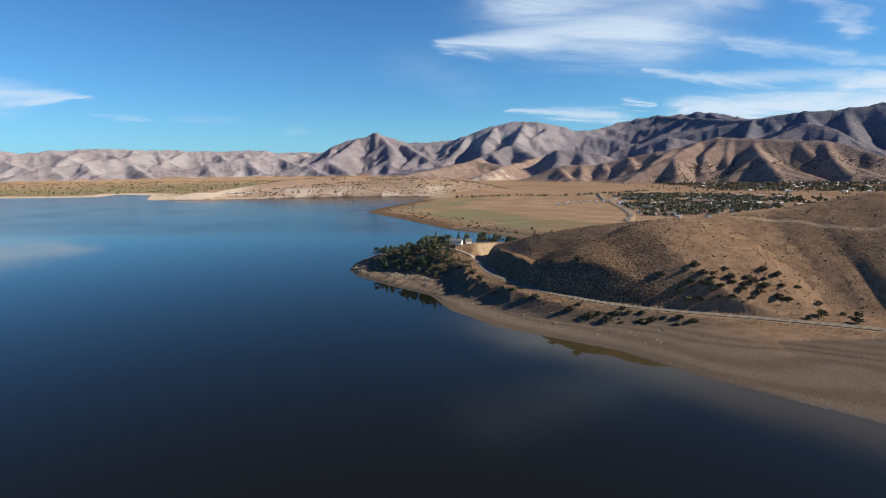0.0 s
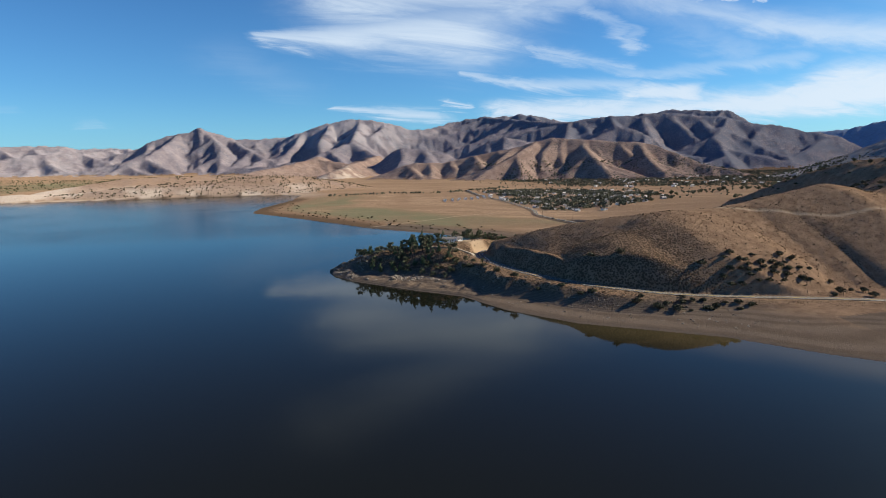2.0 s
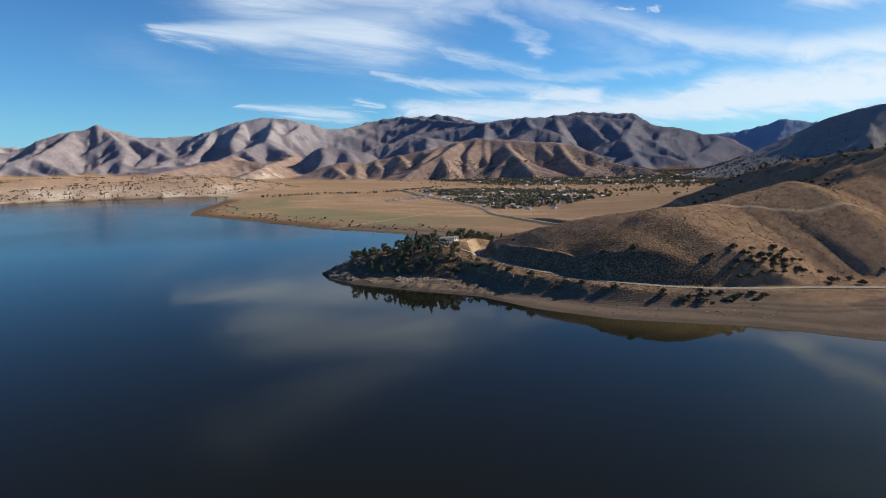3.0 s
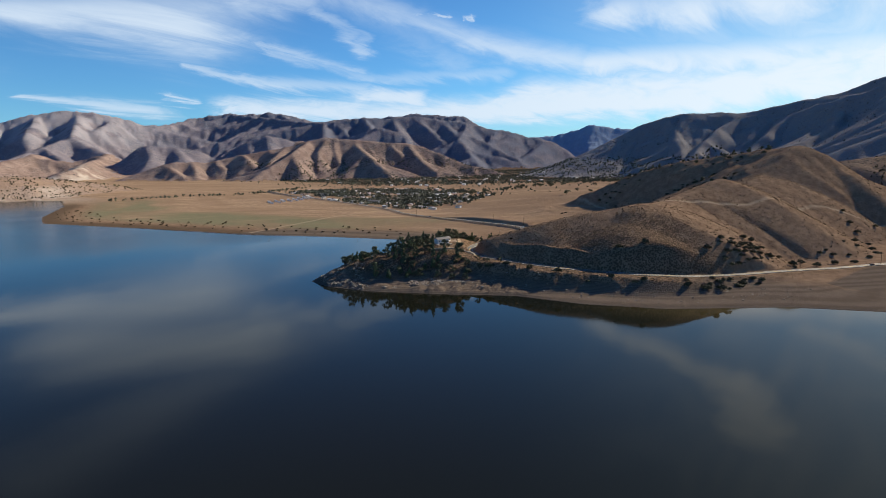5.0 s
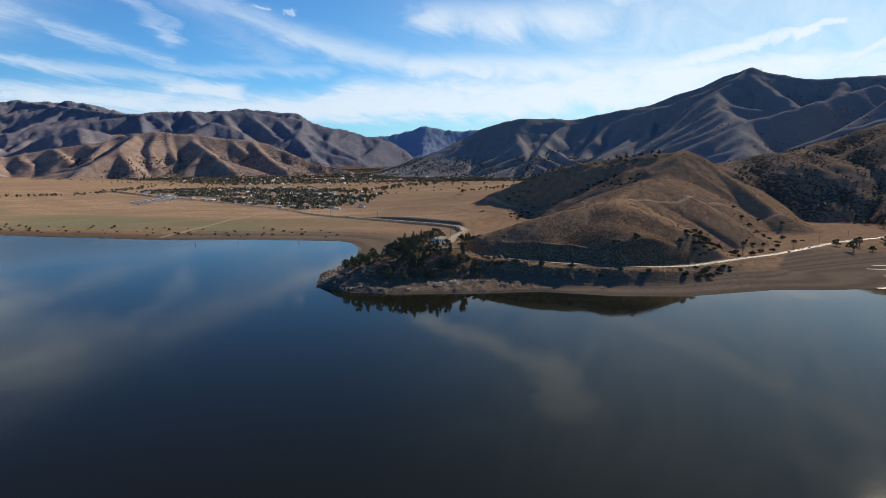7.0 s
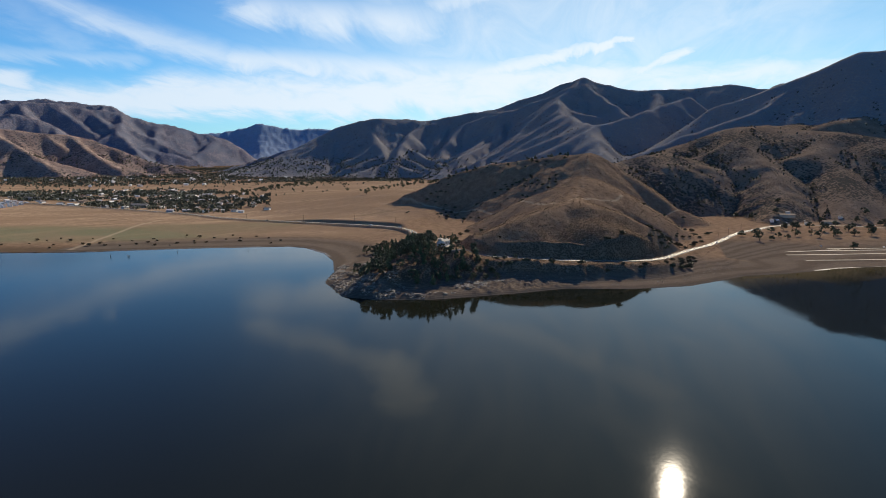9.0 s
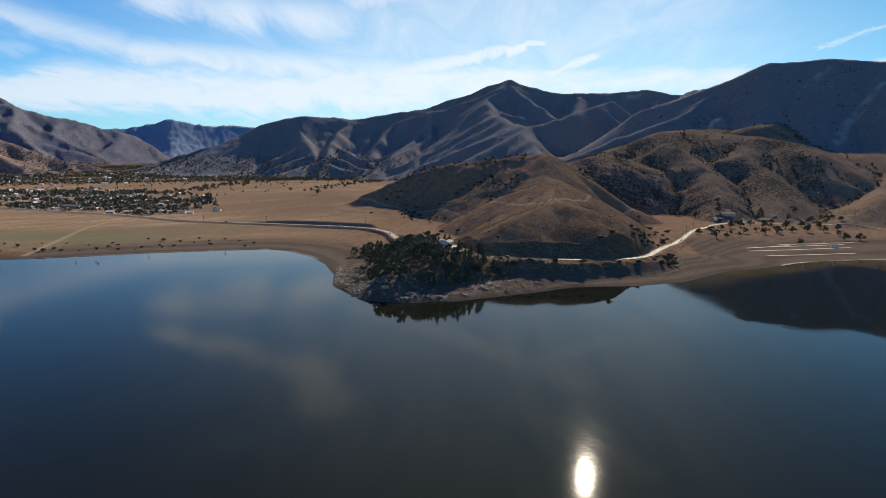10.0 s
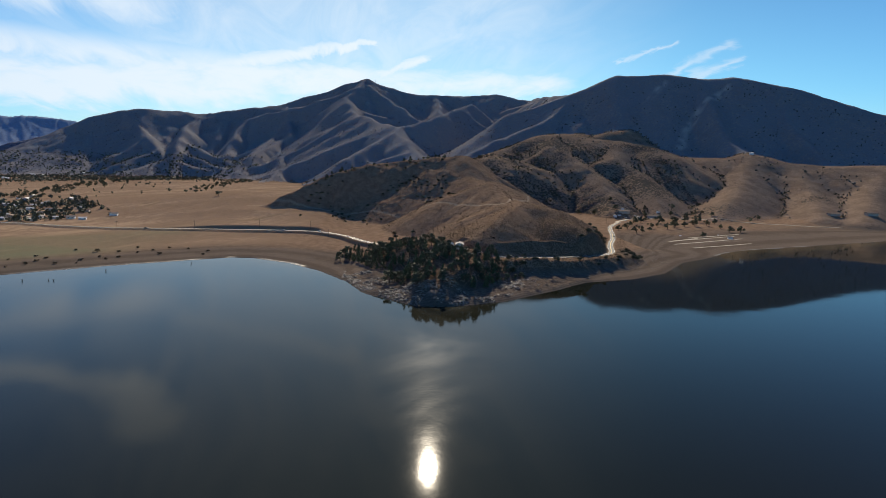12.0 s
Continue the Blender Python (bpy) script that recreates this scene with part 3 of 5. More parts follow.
def polar_grids():
    """Three rings of land round the headland, each as fine as its distance asks; places and quads."""
    fine = 0.0060
    inner, mid, outer = [0.6], [197.0], [1085.0]
    while inner[-1] < 200:
        inner.append(inner[-1] + 1.15)
    while mid[-1] < 1100:
        mid.append(mid[-1] + max(1.15, 0.0105 * (min(mid[-1], 900) - 85)))
    while outer[-1] < 4990:
        outer.append(outer[-1] * (1 + fine))
    around = np.concatenate([np.arange(140, 205, 0.7), np.arange(205, 315, 1.2)])
    rings = [(inner, np.arange(-45, 315, 0.4)), (mid, np.concatenate([np.arange(-45, 140, 0.17), around])),
             (outer, np.concatenate([np.arange(-45, 76, 0.12), np.arange(76, 140, 0.2), around]))]
    xs, ys, sunk, faces, base = [], [], [], [], 0
    for i, (r, az) in enumerate(rings):
        r, a = np.array(r), np.radians(az)
        xs.append((CENTRE[0] + r[:, None] * np.sin(a)[None, :]).ravel())
        ys.append((CENTRE[1] + r[:, None] * np.cos(a)[None, :]).ravel())
        # the rings lap under one another
        under = np.where((np.arange(len(r)) == 0) & (i > 0), 0.5 * i, 0.0)
        sunk.append(np.repeat(under, len(a)))
        idx = base + np.arange(len(r) * len(a)).reshape(len(r), len(a))
        nxt = np.roll(idx, -1, axis=1)
        faces.append(np.stack([idx[:-1], idx[1:], nxt[1:], nxt[:-1]], -1).reshape(-1, 4))
        base += len(r) * len(a)
    return np.concatenate(xs), np.concatenate(ys), np.concatenate(sunk), np.concatenate(faces)


def mesh_from(name, verts, quads):
    me = bpy.data.meshes.new(name)
    me.vertices.add(len(verts))
    me.vertices.foreach_set("co", verts.astype(np.float32).ravel())
    me.loops.add(quads.size)
    me.loops.foreach_set("vertex_index", quads.astype(np.int32).ravel())
    me.polygons.add(len(quads))
    me.polygons.foreach_set("loop_start", np.arange(0, quads.size, 4, dtype=np.int32))
    me.polygons.foreach_set("use_smooth", np.ones(len(quads), bool))
    me.update(calc_edges=True)
    return me


# ---- materials ----
def material(name):
    m = bpy.data.materials.new(name)
    m.use_nodes = True
    nt = m.node_tree
    return m, nt, nt.nodes["Principled BSDF"]


def land_material(name, soil, soil_dry, scrub, speck, bump, pale=(0.60, 0.52, 0.44, 1)):
    """Dry ground with grass, scrub, bare and damp patches; speck is the size of a shrub in metres."""
    m, nt, b = material(name)
    k = Nodes(nt)
    pos = k.put("ShaderNodeNewGeometry").outputs["Position"]
    broad = k.noise(pos, 0.14 / speck, 5.0, 0.6, 0.4)
    mid = k.noise(pos, 0.9 / speck, 4.0, 0.62)
    fine = k.noise(pos, 3.4 / speck, 3.0, 0.65)
    col = k.mix(k.ramp(broad, 0.36, 0.64), soil, soil_dry)
    col = k.mix(k.math("MULTIPLY", k.ramp(mid, 0.35, 0.75), 0.45), col, tuple(c * 0.55 for c in soil[:3]) + (1,))
    up = k.put("ShaderNodeSeparateXYZ")
    k.feed(up.inputs[0], pos)
    tide = k.math("SINE", k.math("ADD", k.math("MULTIPLY", up.outputs[2], 16.0), k.math("MULTIPLY", mid, 5.0)))
    strand = k.ramp(tide, -0.4, 0.9)
    veg = k.attribute("veg")
    spots = k.put("ShaderNodeTexVoronoi", feature="F1")
    k.feed(spots.inputs["Vector"], pos)
    k.feed(spots.inputs["Scale"], 0.75 / speck)
    near_spot = k.math("ADD", spots.outputs["Distance"], k.math("MULTIPLY", k.math("SUBTRACT", fine, 0.5), 0.7))
    thick = k.math("ADD", k.math("MULTIPLY", veg, 0.95), k.math("MULTIPLY", k.math("SUBTRACT", mid, 0.5), 0.5))
    spot = k.ramp(near_spot, k.math("ADD", thick, 0.04), k.math("SUBTRACT", thick, 0.16))
    col = k.mix(k.math("MULTIPLY", spot, 0.88), col, scrub)
    col = k.mix(k.math("MULTIPLY", k.attribute("green"), k.ramp(mid, 0.15, 0.6)), col, (0.185, 0.192, 0.118, 1))
    # pale rock, and on the far range also the painted haze
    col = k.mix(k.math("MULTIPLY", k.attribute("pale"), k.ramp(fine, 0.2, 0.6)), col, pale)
    col = k.mix(k.math("MULTIPLY", k.math("MULTIPLY", k.attribute("field"), k.math("SUBTRACT", 1.0, k.math("MAXIMUM", k.attribute("pale"), k.math("MULTIPLY", k.attribute("green"), 0.8)))), k.math("SUBTRACT", 1.0, k.math("MULTIPLY", spot, 0.8))), col, k.mix(k.ramp(broad, 0.35, 0.65), (0.405, 0.284, 0.188, 1), (0.275, 0.190, 0.132, 1)))
    stripe = k.put("ShaderNodeCombineXYZ")
    k.feed(stripe.inputs[0], k.math("MULTIPLY", k.math("SUBTRACT", up.outputs[0], k.math("MULTIPLY", up.outputs[1], 0.35)), 0.010))
    k.feed(stripe.inputs[1], k.math("MULTIPLY", k.math("ADD", up.outputs[1], k.math("MULTIPLY", up.outputs[0], 0.35)), 0.060))
    bands = k.noise(stripe.outputs[0], 1.0, 6.0, 0.7, 0.5)
    meadow = k.math("MULTIPLY", k.attribute("field"), k.math("SUBTRACT", 1.0, k.attribute("pale")))
    col = k.mix(k.math("MULTIPLY", meadow, k.math("MULTIPLY", k.ramp(bands, 0.52, 0.66), 0.6)), col, (0.48, 0.345, 0.220, 1))
    col = k.mix(k.math("MULTIPLY", meadow, k.math("MULTIPLY", k.ramp(bands, 0.46, 0.34), 0.6)), col, (0.20, 0.145, 0.085, 1))
    mud = k.attribute("mud")
    col = k.mix(mud, col, (0.085, 0.062, 0.044, 1))
    col = k.mix(k.math("MULTIPLY", k.attribute("beach"), k.math("ADD", 0.55, k.math("MULTIPLY", fine, 0.5))), col, k.mix(strand, (0.152, 0.126, 0.104, 1), (0.102, 0.086, 0.072, 1)))
    col = k.mix(k.math("MULTIPLY", k.attribute("track"), k.ramp(mid, 0.1, 0.5)), col, (0.46, 0.36, 0.25, 1))
    col = k.mix(k.math("MULTIPLY", k.ramp(fine, 0.3, 0.75), 0.26), col, (0.02, 0.015, 0.01, 1), "MULTIPLY")
    k.feed(b.inputs["Base Color"], col)
    wet = k.attribute("wet")
    k.feed(b.inputs["Roughness"], k.math("SUBTRACT", 0.97, k.math("ADD", k.math("MULTIPLY", mud, 0.12), k.math("MULTIPLY", wet, 0.55))))
    k.feed(b.inputs["Specular IOR Level"], k.math("MULTIPLY", wet, 0.3))
    b.inputs["Diffuse Roughness"].default_value = 0.4
    bm_node = k.put("ShaderNodeBump")
    bm_node.inputs["Strength"].default_value = 0.7
    bm_node.inputs["Distance"].default_value = bump
    hgt = k.math("ADD", k.math("ADD", mid, k.math("MULTIPLY", fine, 0.5)), k.math("MULTIPLY", spot, 0.6))
    k.feed(bm_node.inputs["Height"], hgt)
    k.feed(b.inputs["Normal"], bm_node.outputs[0])
    return m


def water_material():
    m, nt, b = material("lake_water")
    k = Nodes(nt)
    pos = k.put("ShaderNodeNewGeometry").outputs["Position"]
    k.feed(b.inputs["Base Color"], k.mix(k.attribute("shoal"), (0.0070, 0.0078, 0.0052, 1), (0.046, 0.037, 0.018, 1)))
    b.inputs["Specular Tint"].default_value = (1.0, 0.98, 0.94, 1)
    b.inputs["IOR"].default_value = 1.195
    lanes = k.noise(pos, 0.012, 4.0, 0.6, 0.8)
    axes = k.put("ShaderNodeSeparateXYZ")
    k.feed(axes.inputs[0], pos)
    reach = k.math("SUBTRACT", k.math("ADD", axes.outputs[1], k.math("MULTIPLY", lanes, 120.0)), k.math("MULTIPLY", axes.outputs[0], 0.8))
    windy = k.math("MULTIPLY", k.math("MULTIPLY", k.ramp(reach, 345.0, 470.0), k.ramp(axes.outputs[1], 205.0, 270.0)), k.math("MULTIPLY", k.ramp(axes.outputs[0], -150.0, -105.0), 0.35))
    windy = k.math("MAXIMUM", windy, k.ramp(axes.outputs[1], 380.0, 470.0))
    k.feed(b.inputs["Roughness"], k.math("ADD", k.math("ADD", 0.03, k.math("MULTIPLY", windy, 0.13)), k.math("MULTIPLY", k.ramp(lanes, 0.45, 0.7), 0.035)))
    small = k.noise(pos, 0.9, 3.0, 0.5)
    swell = k.noise(pos, 0.11, 3.0, 0.5)
    n = k.put("ShaderNodeBump")
    n.inputs["Strength"].default_value = 0.35
    n.inputs["Distance"].default_value = 0.05
    k.feed(n.inputs["Height"], k.math("ADD", k.math("MULTIPLY", small, k.math("MULTIPLY", k.ramp(lanes, 0.3, 0.8), 0.5)), k.math("MULTIPLY", swell, 0.6)))
    k.feed(b.inputs["Normal"], n.outputs[0])
    return m


def plain_material(name, colour, rough=0.8, metal=0.0, grain=1.0, amount=0.25):
    """A painted or mineral surface with slight wear at two scales."""
    m, nt, b = material(name)
    k = Nodes(nt)
    pos = k.put("ShaderNodeNewGeometry").outputs["Position"]
    a = k.noise(pos, 1.1 / grain, 4.0, 0.6)
    c = k.noise(pos, 9.0 / grain, 3.0, 0.6)
    worn = k.math("ADD", k.math("MULTIPLY", k.ramp(a, 0.3, 0.75), amount), k.math("MULTIPLY", c, amount * 0.6))
    dark = tuple(v * 0.45 for v in colour[:3]) + (1,)
    k.feed(b.inputs["Base Color"], k.mix(worn, tuple(colour[:3]) + (1,), dark))
    k.feed(b.inputs["Roughness"], k.math("ADD", rough - 0.08, k.math("MULTIPLY", a, 0.16), clamp=True))
    b.inputs["Metallic"].default_value = metal
    return m


SOIL = land_material("dry_grass_soil", (0.245, 0.163, 0.109, 1), (0.342, 0.232, 0.154, 1), (0.092, 0.067, 0.045, 1), 0.55, 0.34)
SLOPE = land_material("grassy_slope", (0.232, 0.168, 0.122, 1), (0.312, 0.226, 0.164, 1), (0.075, 0.072, 0.062, 1), 2.0, 0.9)
# ridge colours lifted towards grey-blue to paint in the haze before it
RIDGE = land_material("hazed_scrub_ridge", (0.270, 0.250, 0.250, 1), (0.325, 0.290, 0.272, 1), (0.236, 0.240, 0.256, 1), 3.0, 1.2)
FOOT = land_material("brown_foothill", (0.285, 0.205, 0.176, 1), (0.390, 0.295, 0.250, 1), (0.110, 0.102, 0.106, 1), 4.0, 1.8)
# distance haze is painted into the far range's soil, scrub and pale colours
FARLAND = land_material("hazed_mauve_range", (0.262, 0.238, 0.276, 1), (0.352, 0.310, 0.332, 1), (0.160, 0.178, 0.235, 1), 5.0, 8.0, (0.50, 0.485, 0.52, 1))
# the blue of this peak is air haze put into its base colour
PEAK = land_material("hazed_blue_peak", (0.250, 0.320, 0.440, 1), (0.275, 0.345, 0.465, 1), (0.230, 0.300, 0.420, 1), 12.0, 1.0)
WATER = water_material()
ASPHALT = plain_material("asphalt", (0.095, 0.092, 0.090), 0.92, 0, 3.0, 0.3)
LINE_WHITE = plain_material("white_line", (0.7, 0.7, 0.68), 0.6, 0, 1.0, 0.2)
LINE_YELLOW = plain_material("yellow_line", (0.62, 0.42, 0.07), 0.6, 0, 1.0, 0.2)

# ---- ground ----
gx, gy, gsunk, quads = polar_grids()
gz, gds, grd, gwet, ggrp = terrain(gx, gy)
verts = np.stack([gx, gy, gz - gsunk], -1)


def masks(x, y, z, ds, rd, wet, grp):
    """Where scrub, meadow, pale rock, painted haze, mud, beach and bare tracks lie."""
    big, patch = fbm(x, y, 420, 4, 21), fbm(x, y, 60, 4, 22)
    far = np.hypot(x - CENTRE[0], y - CENTRE[1])
    gully = smooth(2.0, 6.0, wet)
    is_ = {g: grp == i for i, g in enumerate(GROUPS)}
    veg = 0.22 + 0.30 * patch + 0.12 * big
    veg = np.where(is_["flat"], 0.10 + 0.25 * patch, veg)
    veg = np.where(is_["hill"], 0.20 + 0.30 * patch + 0.30 * gully + 0.25 * smooth(60, 25, x) - 0.12 * smooth(30, 55, z), veg)
    veg = np.where(is_["knoll"], 0.24 + 0.3 * patch + 0.35 * smooth(75, 40, x), veg)
    veg = np.where(is_["peninsula"], 0.62 + 0.3 * patch, veg)
    veg = np.where(is_["slope"], 0.10 + 0.36 * smooth(-70, 0, y) + 0.80 * patch + 0.30 * gully, veg)
    veg = np.where(is_["mountain"], 0.66 + 0.30 * patch + 0.25 * big + 0.15 * gully, veg)
    veg = np.where(is_["foothill"], 0.28 + 0.5 * patch + 0.40 * gully + 0.2 * smooth(500, 1000, x), veg)
    veg = np.where(is_["range"], 0.36 + 0.55 * big + 0.55 * patch + 0.34 * smooth(700, 1400, x) + 0.2 * gully - 0.15 * smooth(-200, -1500, x), veg)
    veg = np.where(is_["shore_hill"], 0.20 + 0.3 * patch + 0.15 * gully, veg)
    # wooded valley floor behind the town, and reeds on the far flats
    floor = is_["flat"] & (far > 700)
    veg = np.where(floor & (x > 450) & (x < 2600), 0.25 + 0.5 * smooth(900, 1300, far) + 0.4 * patch, veg)
    green = smooth(22, 45, ds) * smooth(135, 85, ds + 35 * fbm(x, y, 110, 3, 61)) * smooth(395, 470, y) * smooth(1020, 800, y) * is_["flat"]
    green = green * (0.55 + 0.45 * smooth(-0.25, 0.2, fbm(x, y * 0.5, 45, 3, 62)))
    reeds = smooth(0, 60, ds) * smooth(-600, -720, x) * (y > 1100) * is_["flat"] * smooth(2600, 1900, far)
    green = np.maximum(green, reeds * (0.5 + 0.5 * smooth(-0.2, 0.3, fbm(x, y, 150, 3, 63))))
    veg = np.maximum(veg, reeds * 0.55)
    bluff = np.maximum(smooth(22, 12, z) * (0.35 + 0.6 * smooth(-0.15, 0.2, patch)), smooth(-440, -480, x)) * smooth(20, -120, x) * is_["shore_hill"]
    cliff = smooth(170, 60, np.hypot(x - 20, (y - 2080) * 0.6)) * smooth(-0.15, 0.25, fbm(x, y, 40, 3, 64))
    crags = 0.0 * z + is_["range"] * smooth(0.1, 0.45, ridged(x, y, 130, 3, 65)) * smooth(900, 200, np.abs(x - 150)) * 0.6 * smooth(120, 220, z)
    pale = np.clip(np.maximum(np.maximum(bluff, cliff * (z > 8)), crags), 0, 1)
    # painted haze: the far range pales towards the west
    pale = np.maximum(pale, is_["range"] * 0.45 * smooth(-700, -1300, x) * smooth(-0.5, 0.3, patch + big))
    ring = smooth(3.5, 0.5, z) * smooth(600, 1000, far) * (x < 200) * (ds < 60)
    pale = np.maximum(pale, 0.75 * ring)
    for strip in ([(718, -246), (683, -184), (640, -140), (595, -113)], [(763, -154), (734, -120)]):
        pale = np.maximum(pale, 0.75 * smooth(10, 2, line_field(x, y, strip)[0] + 5 * patch) * smooth(-0.3, 0.2, fbm(x, y, 12, 3, 68)))
    pale = np.maximum(pale, is_["peninsula"] * 0.55 * smooth(13, 5, ds) * smooth(-0.1, 0.2, fbm(x, y, 5, 3, 69)))
    mud = smooth(2.6, 0.5, ds + 1.2 * patch) * 0.9
    mud = np.maximum(mud, 0.75 * smooth(30, 8, ds + 8 * patch) * smooth(400, 460, y) * smooth(1000, 900, y))
    beach = np.where((x > 75) & (y < 150), smooth(105, 60, ds + 25 * patch), smooth(42, 24, ds + 10 * patch)) * smooth(5.2, 3.4, z) * (y < 480) * (far < 500)
    below = smooth(2.2, 3.2, z) * (rd < 40) * (y < 262) * (x < 120) * is_["flat"]
    veg = np.maximum(veg, below * (0.58 + 0.3 * patch))
    field = is_["flat"] * smooth(30, 60, ds) * smooth(340, 400, y) * (0.25 + 0.75 * smooth(-0.2, 0.2, 0.6 * fbm(x * 0.6, y, 130, 4, 66) + 0.7 * fbm(ds, 0.18 * (x + y), 30, 4, 67)))
    field = field * (1 - 0.85 * smooth(800, 1050, far + 120 * patch) * smooth(380, 520, x))
    field = np.maximum(field, is_["shore_hill"] * 0.5)
    td, _, _ = line_field(x, y, TRACK)
    lane, _, _ = line_field(x, y, [(-24, 474), (19, 496), (72, 524), (97, 532)])
    track = np.maximum(smooth(1.2, 0.5, td) * 0.7, np.maximum(smooth(2.6, 1.8, rd) * 0.35, smooth(1.8, 0.9, lane) * 0.6))
    bank = smooth(10, 6, np.hypot((x - 3) * 0.8, y - 271) + 3 * fbm(x, y, 7, 3, 70)) * is_["peninsula"]
    veg = veg * (1 - 0.85 * bank)
    track = np.maximum(track, 0.75 * bank)
    return {"veg": veg, "green": green, "pale": pale, "mud": mud, "beach": beach, "track": track, "field": field, "wet": smooth(1.3, 0.4, ds + 0.8 * patch) * is_["flat"] * smooth(-0.25, 0.2, fbm(x, y, 18, 3, 85)) * np.maximum(x > 60, y > 330)}


layers = masks(gx, gy, gz, gds, grd, gwet, ggrp)
td_, _, _ = line_field(gx, gy, TRACK)
verts[:, 2] -= 0.18 * smooth(1.4, 0.5, td_)

LANDS = [("ground", ("flat", "peninsula"), SOIL, "bare tan lakeshore, mud and dry golden meadow", "ground"),
         ("hill", ("hill", "knoll"), SOIL, "rounded hill of dry brown grass above the road", "hill"),
         ("mountainside", ("slope",), SLOPE, "folded grassy slopes with dark oak gullies", "hill"),
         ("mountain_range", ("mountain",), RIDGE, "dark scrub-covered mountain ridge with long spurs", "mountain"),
         ("foothills", ("foothill",), FOOT, "brown eroded foothills across the valley", "hill"),
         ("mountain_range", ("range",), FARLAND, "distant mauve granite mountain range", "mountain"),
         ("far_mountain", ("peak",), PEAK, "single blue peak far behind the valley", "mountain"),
         ("low_hills", ("shore_hill",), FOOT, "low ochre hills with pale bluffs on the far shore", "hill")]
face_group = ggrp[quads[:, 0]]
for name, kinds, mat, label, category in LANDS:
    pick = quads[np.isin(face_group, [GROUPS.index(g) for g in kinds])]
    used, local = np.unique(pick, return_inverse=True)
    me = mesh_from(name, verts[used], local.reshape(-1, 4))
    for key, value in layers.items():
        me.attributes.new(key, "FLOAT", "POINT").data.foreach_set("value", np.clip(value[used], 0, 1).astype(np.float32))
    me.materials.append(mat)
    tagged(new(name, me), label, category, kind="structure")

wa = np.radians(np.arange(0, 360, 1.5))
wr = np.concatenate([[1.0], np.arange(8, 330, 4.0), np.geomspace(335, 4980, 26)])
wx = CENTRE[0] + wr[:, None] * np.sin(wa)[None, :]
wy = CENTRE[1] + wr[:, None] * np.cos(wa)[None, :]
widx = np.arange(wx.size).reshape(wx.shape)
wnext = np.roll(widx, -1, axis=1)
wquads = np.stack([widx[:-1], wnext[:-1], wnext[1:], widx[1:]], -1).reshape(-1, 4)
water_me = mesh_from("water", np.stack([wx.ravel(), wy.ravel(), 0 * wx.ravel()], -1), wquads)
depth_ = -shore_distance(wx.ravel(), wy.ravel()) + 4 * fbm(wx.ravel(), wy.ravel(), 20, 2, 47)
shoal = smooth(22, 2, depth_) * smooth(-40, 30, wx.ravel()) * smooth(205, 165, wy.ravel())
water_me.attributes.new("shoal", "FLOAT", "POINT").data.foreach_set("value", shoal.astype(np.float32))
water = new("water", water_me)
water_me.materials.append(WATER)
tagged(water, "calm dark blue lake water", "water", kind="structure")


# ---- road ----
def part(name, bm, mat, parent=None, label=""):
    """One mesh object, under a thing or a part."""
    me = bpy.data.meshes.new(name)
    bm.to_mesh(me)
    bm.free()
    me.materials.append(mat)
    ob = new(name, me)
    ob.parent = parent
    if label:
        ob["label"] = label
    return ob


def ribbon(pts, left, right, lift, depth=0.0):
    """A strip along a line, from left to right of it, with thickness."""
    bm = bmesh.new()
    rows = []
    for i, p in enumerate(pts):
        a, b = Vector(pts[max(i - 1, 0)]), Vector(pts[min(i + 1, len(pts) - 1)])
        t = (b - a).normalized()
        side = Vector((-t.y, t.x, 0)).normalized()
        c = Vector(p)
        row = [bm.verts.new(c + side * left + Vector((0, 0, lift))), bm.verts.new(c + side * right + Vector((0, 0, lift)))]
        if depth:
            row += [bm.verts.new(c + side * right + Vector((0, 0, lift - depth))), bm.verts.new(c + side * left + Vector((0, 0, lift - depth)))]
        rows.append(row)
    for r, s in zip(rows[:-1], rows[1:]):
        n = len(r)
        for j in range(n if n > 2 else 1):
            bm.faces.new((r[j], s[j], s[(j + 1) % n], r[(j + 1) % n]))
    bmesh.ops.recalc_face_normals(bm, faces=bm.faces)
    return bm


road = tagged(part("road", ribbon(ROAD, -1.6, 1.6, 0.05, 0.3), ASPHALT), "two-lane grey asphalt road along the shore", "road", kind="structure")
part("edge_line", ribbon(ROAD, 1.28, 1.37, 0.08), LINE_WHITE, road)
part("edge_line", ribbon(ROAD, -1.37, -1.28, 0.08), LINE_WHITE, road)
part("centre_line", ribbon(ROAD, -0.10, 0.10, 0.08), LINE_YELLOW, road)


# ---- builders ----
def mesh_object(name, verts, faces, mat, parent=None, label=""):
    me = bpy.data.meshes.new(name)
    me.from_pydata([tuple(v) for v in verts], [], faces)
    me.materials.append(mat)
    ob = new(name, me)
    ob.parent = parent
    if label:
        ob["label"] = label
    return ob


def box(bm, x0, x1, y0, y1, z0, z1, bevel=0.0):
    m = Matrix.Translation(((x0 + x1) / 2, (y0 + y1) / 2, (z0 + z1) / 2)) @ Matrix.Diagonal((x1 - x0, y1 - y0, z1 - z0, 1))
    made = bmesh.ops.create_cube(bm, size=1, matrix=m)["verts"]
    if bevel:
        edges = list({e for v in made for e in v.link_edges})
        bmesh.ops.bevel(bm, geom=edges, offset=bevel, segments=2, affect="EDGES", profile=0.5)


def box_part(name, dims, mat, parent, label="", bevel=0.0):
    bm = bmesh.new()
    box(bm, *dims, bevel)
    return part(name, bm, mat, parent, label)


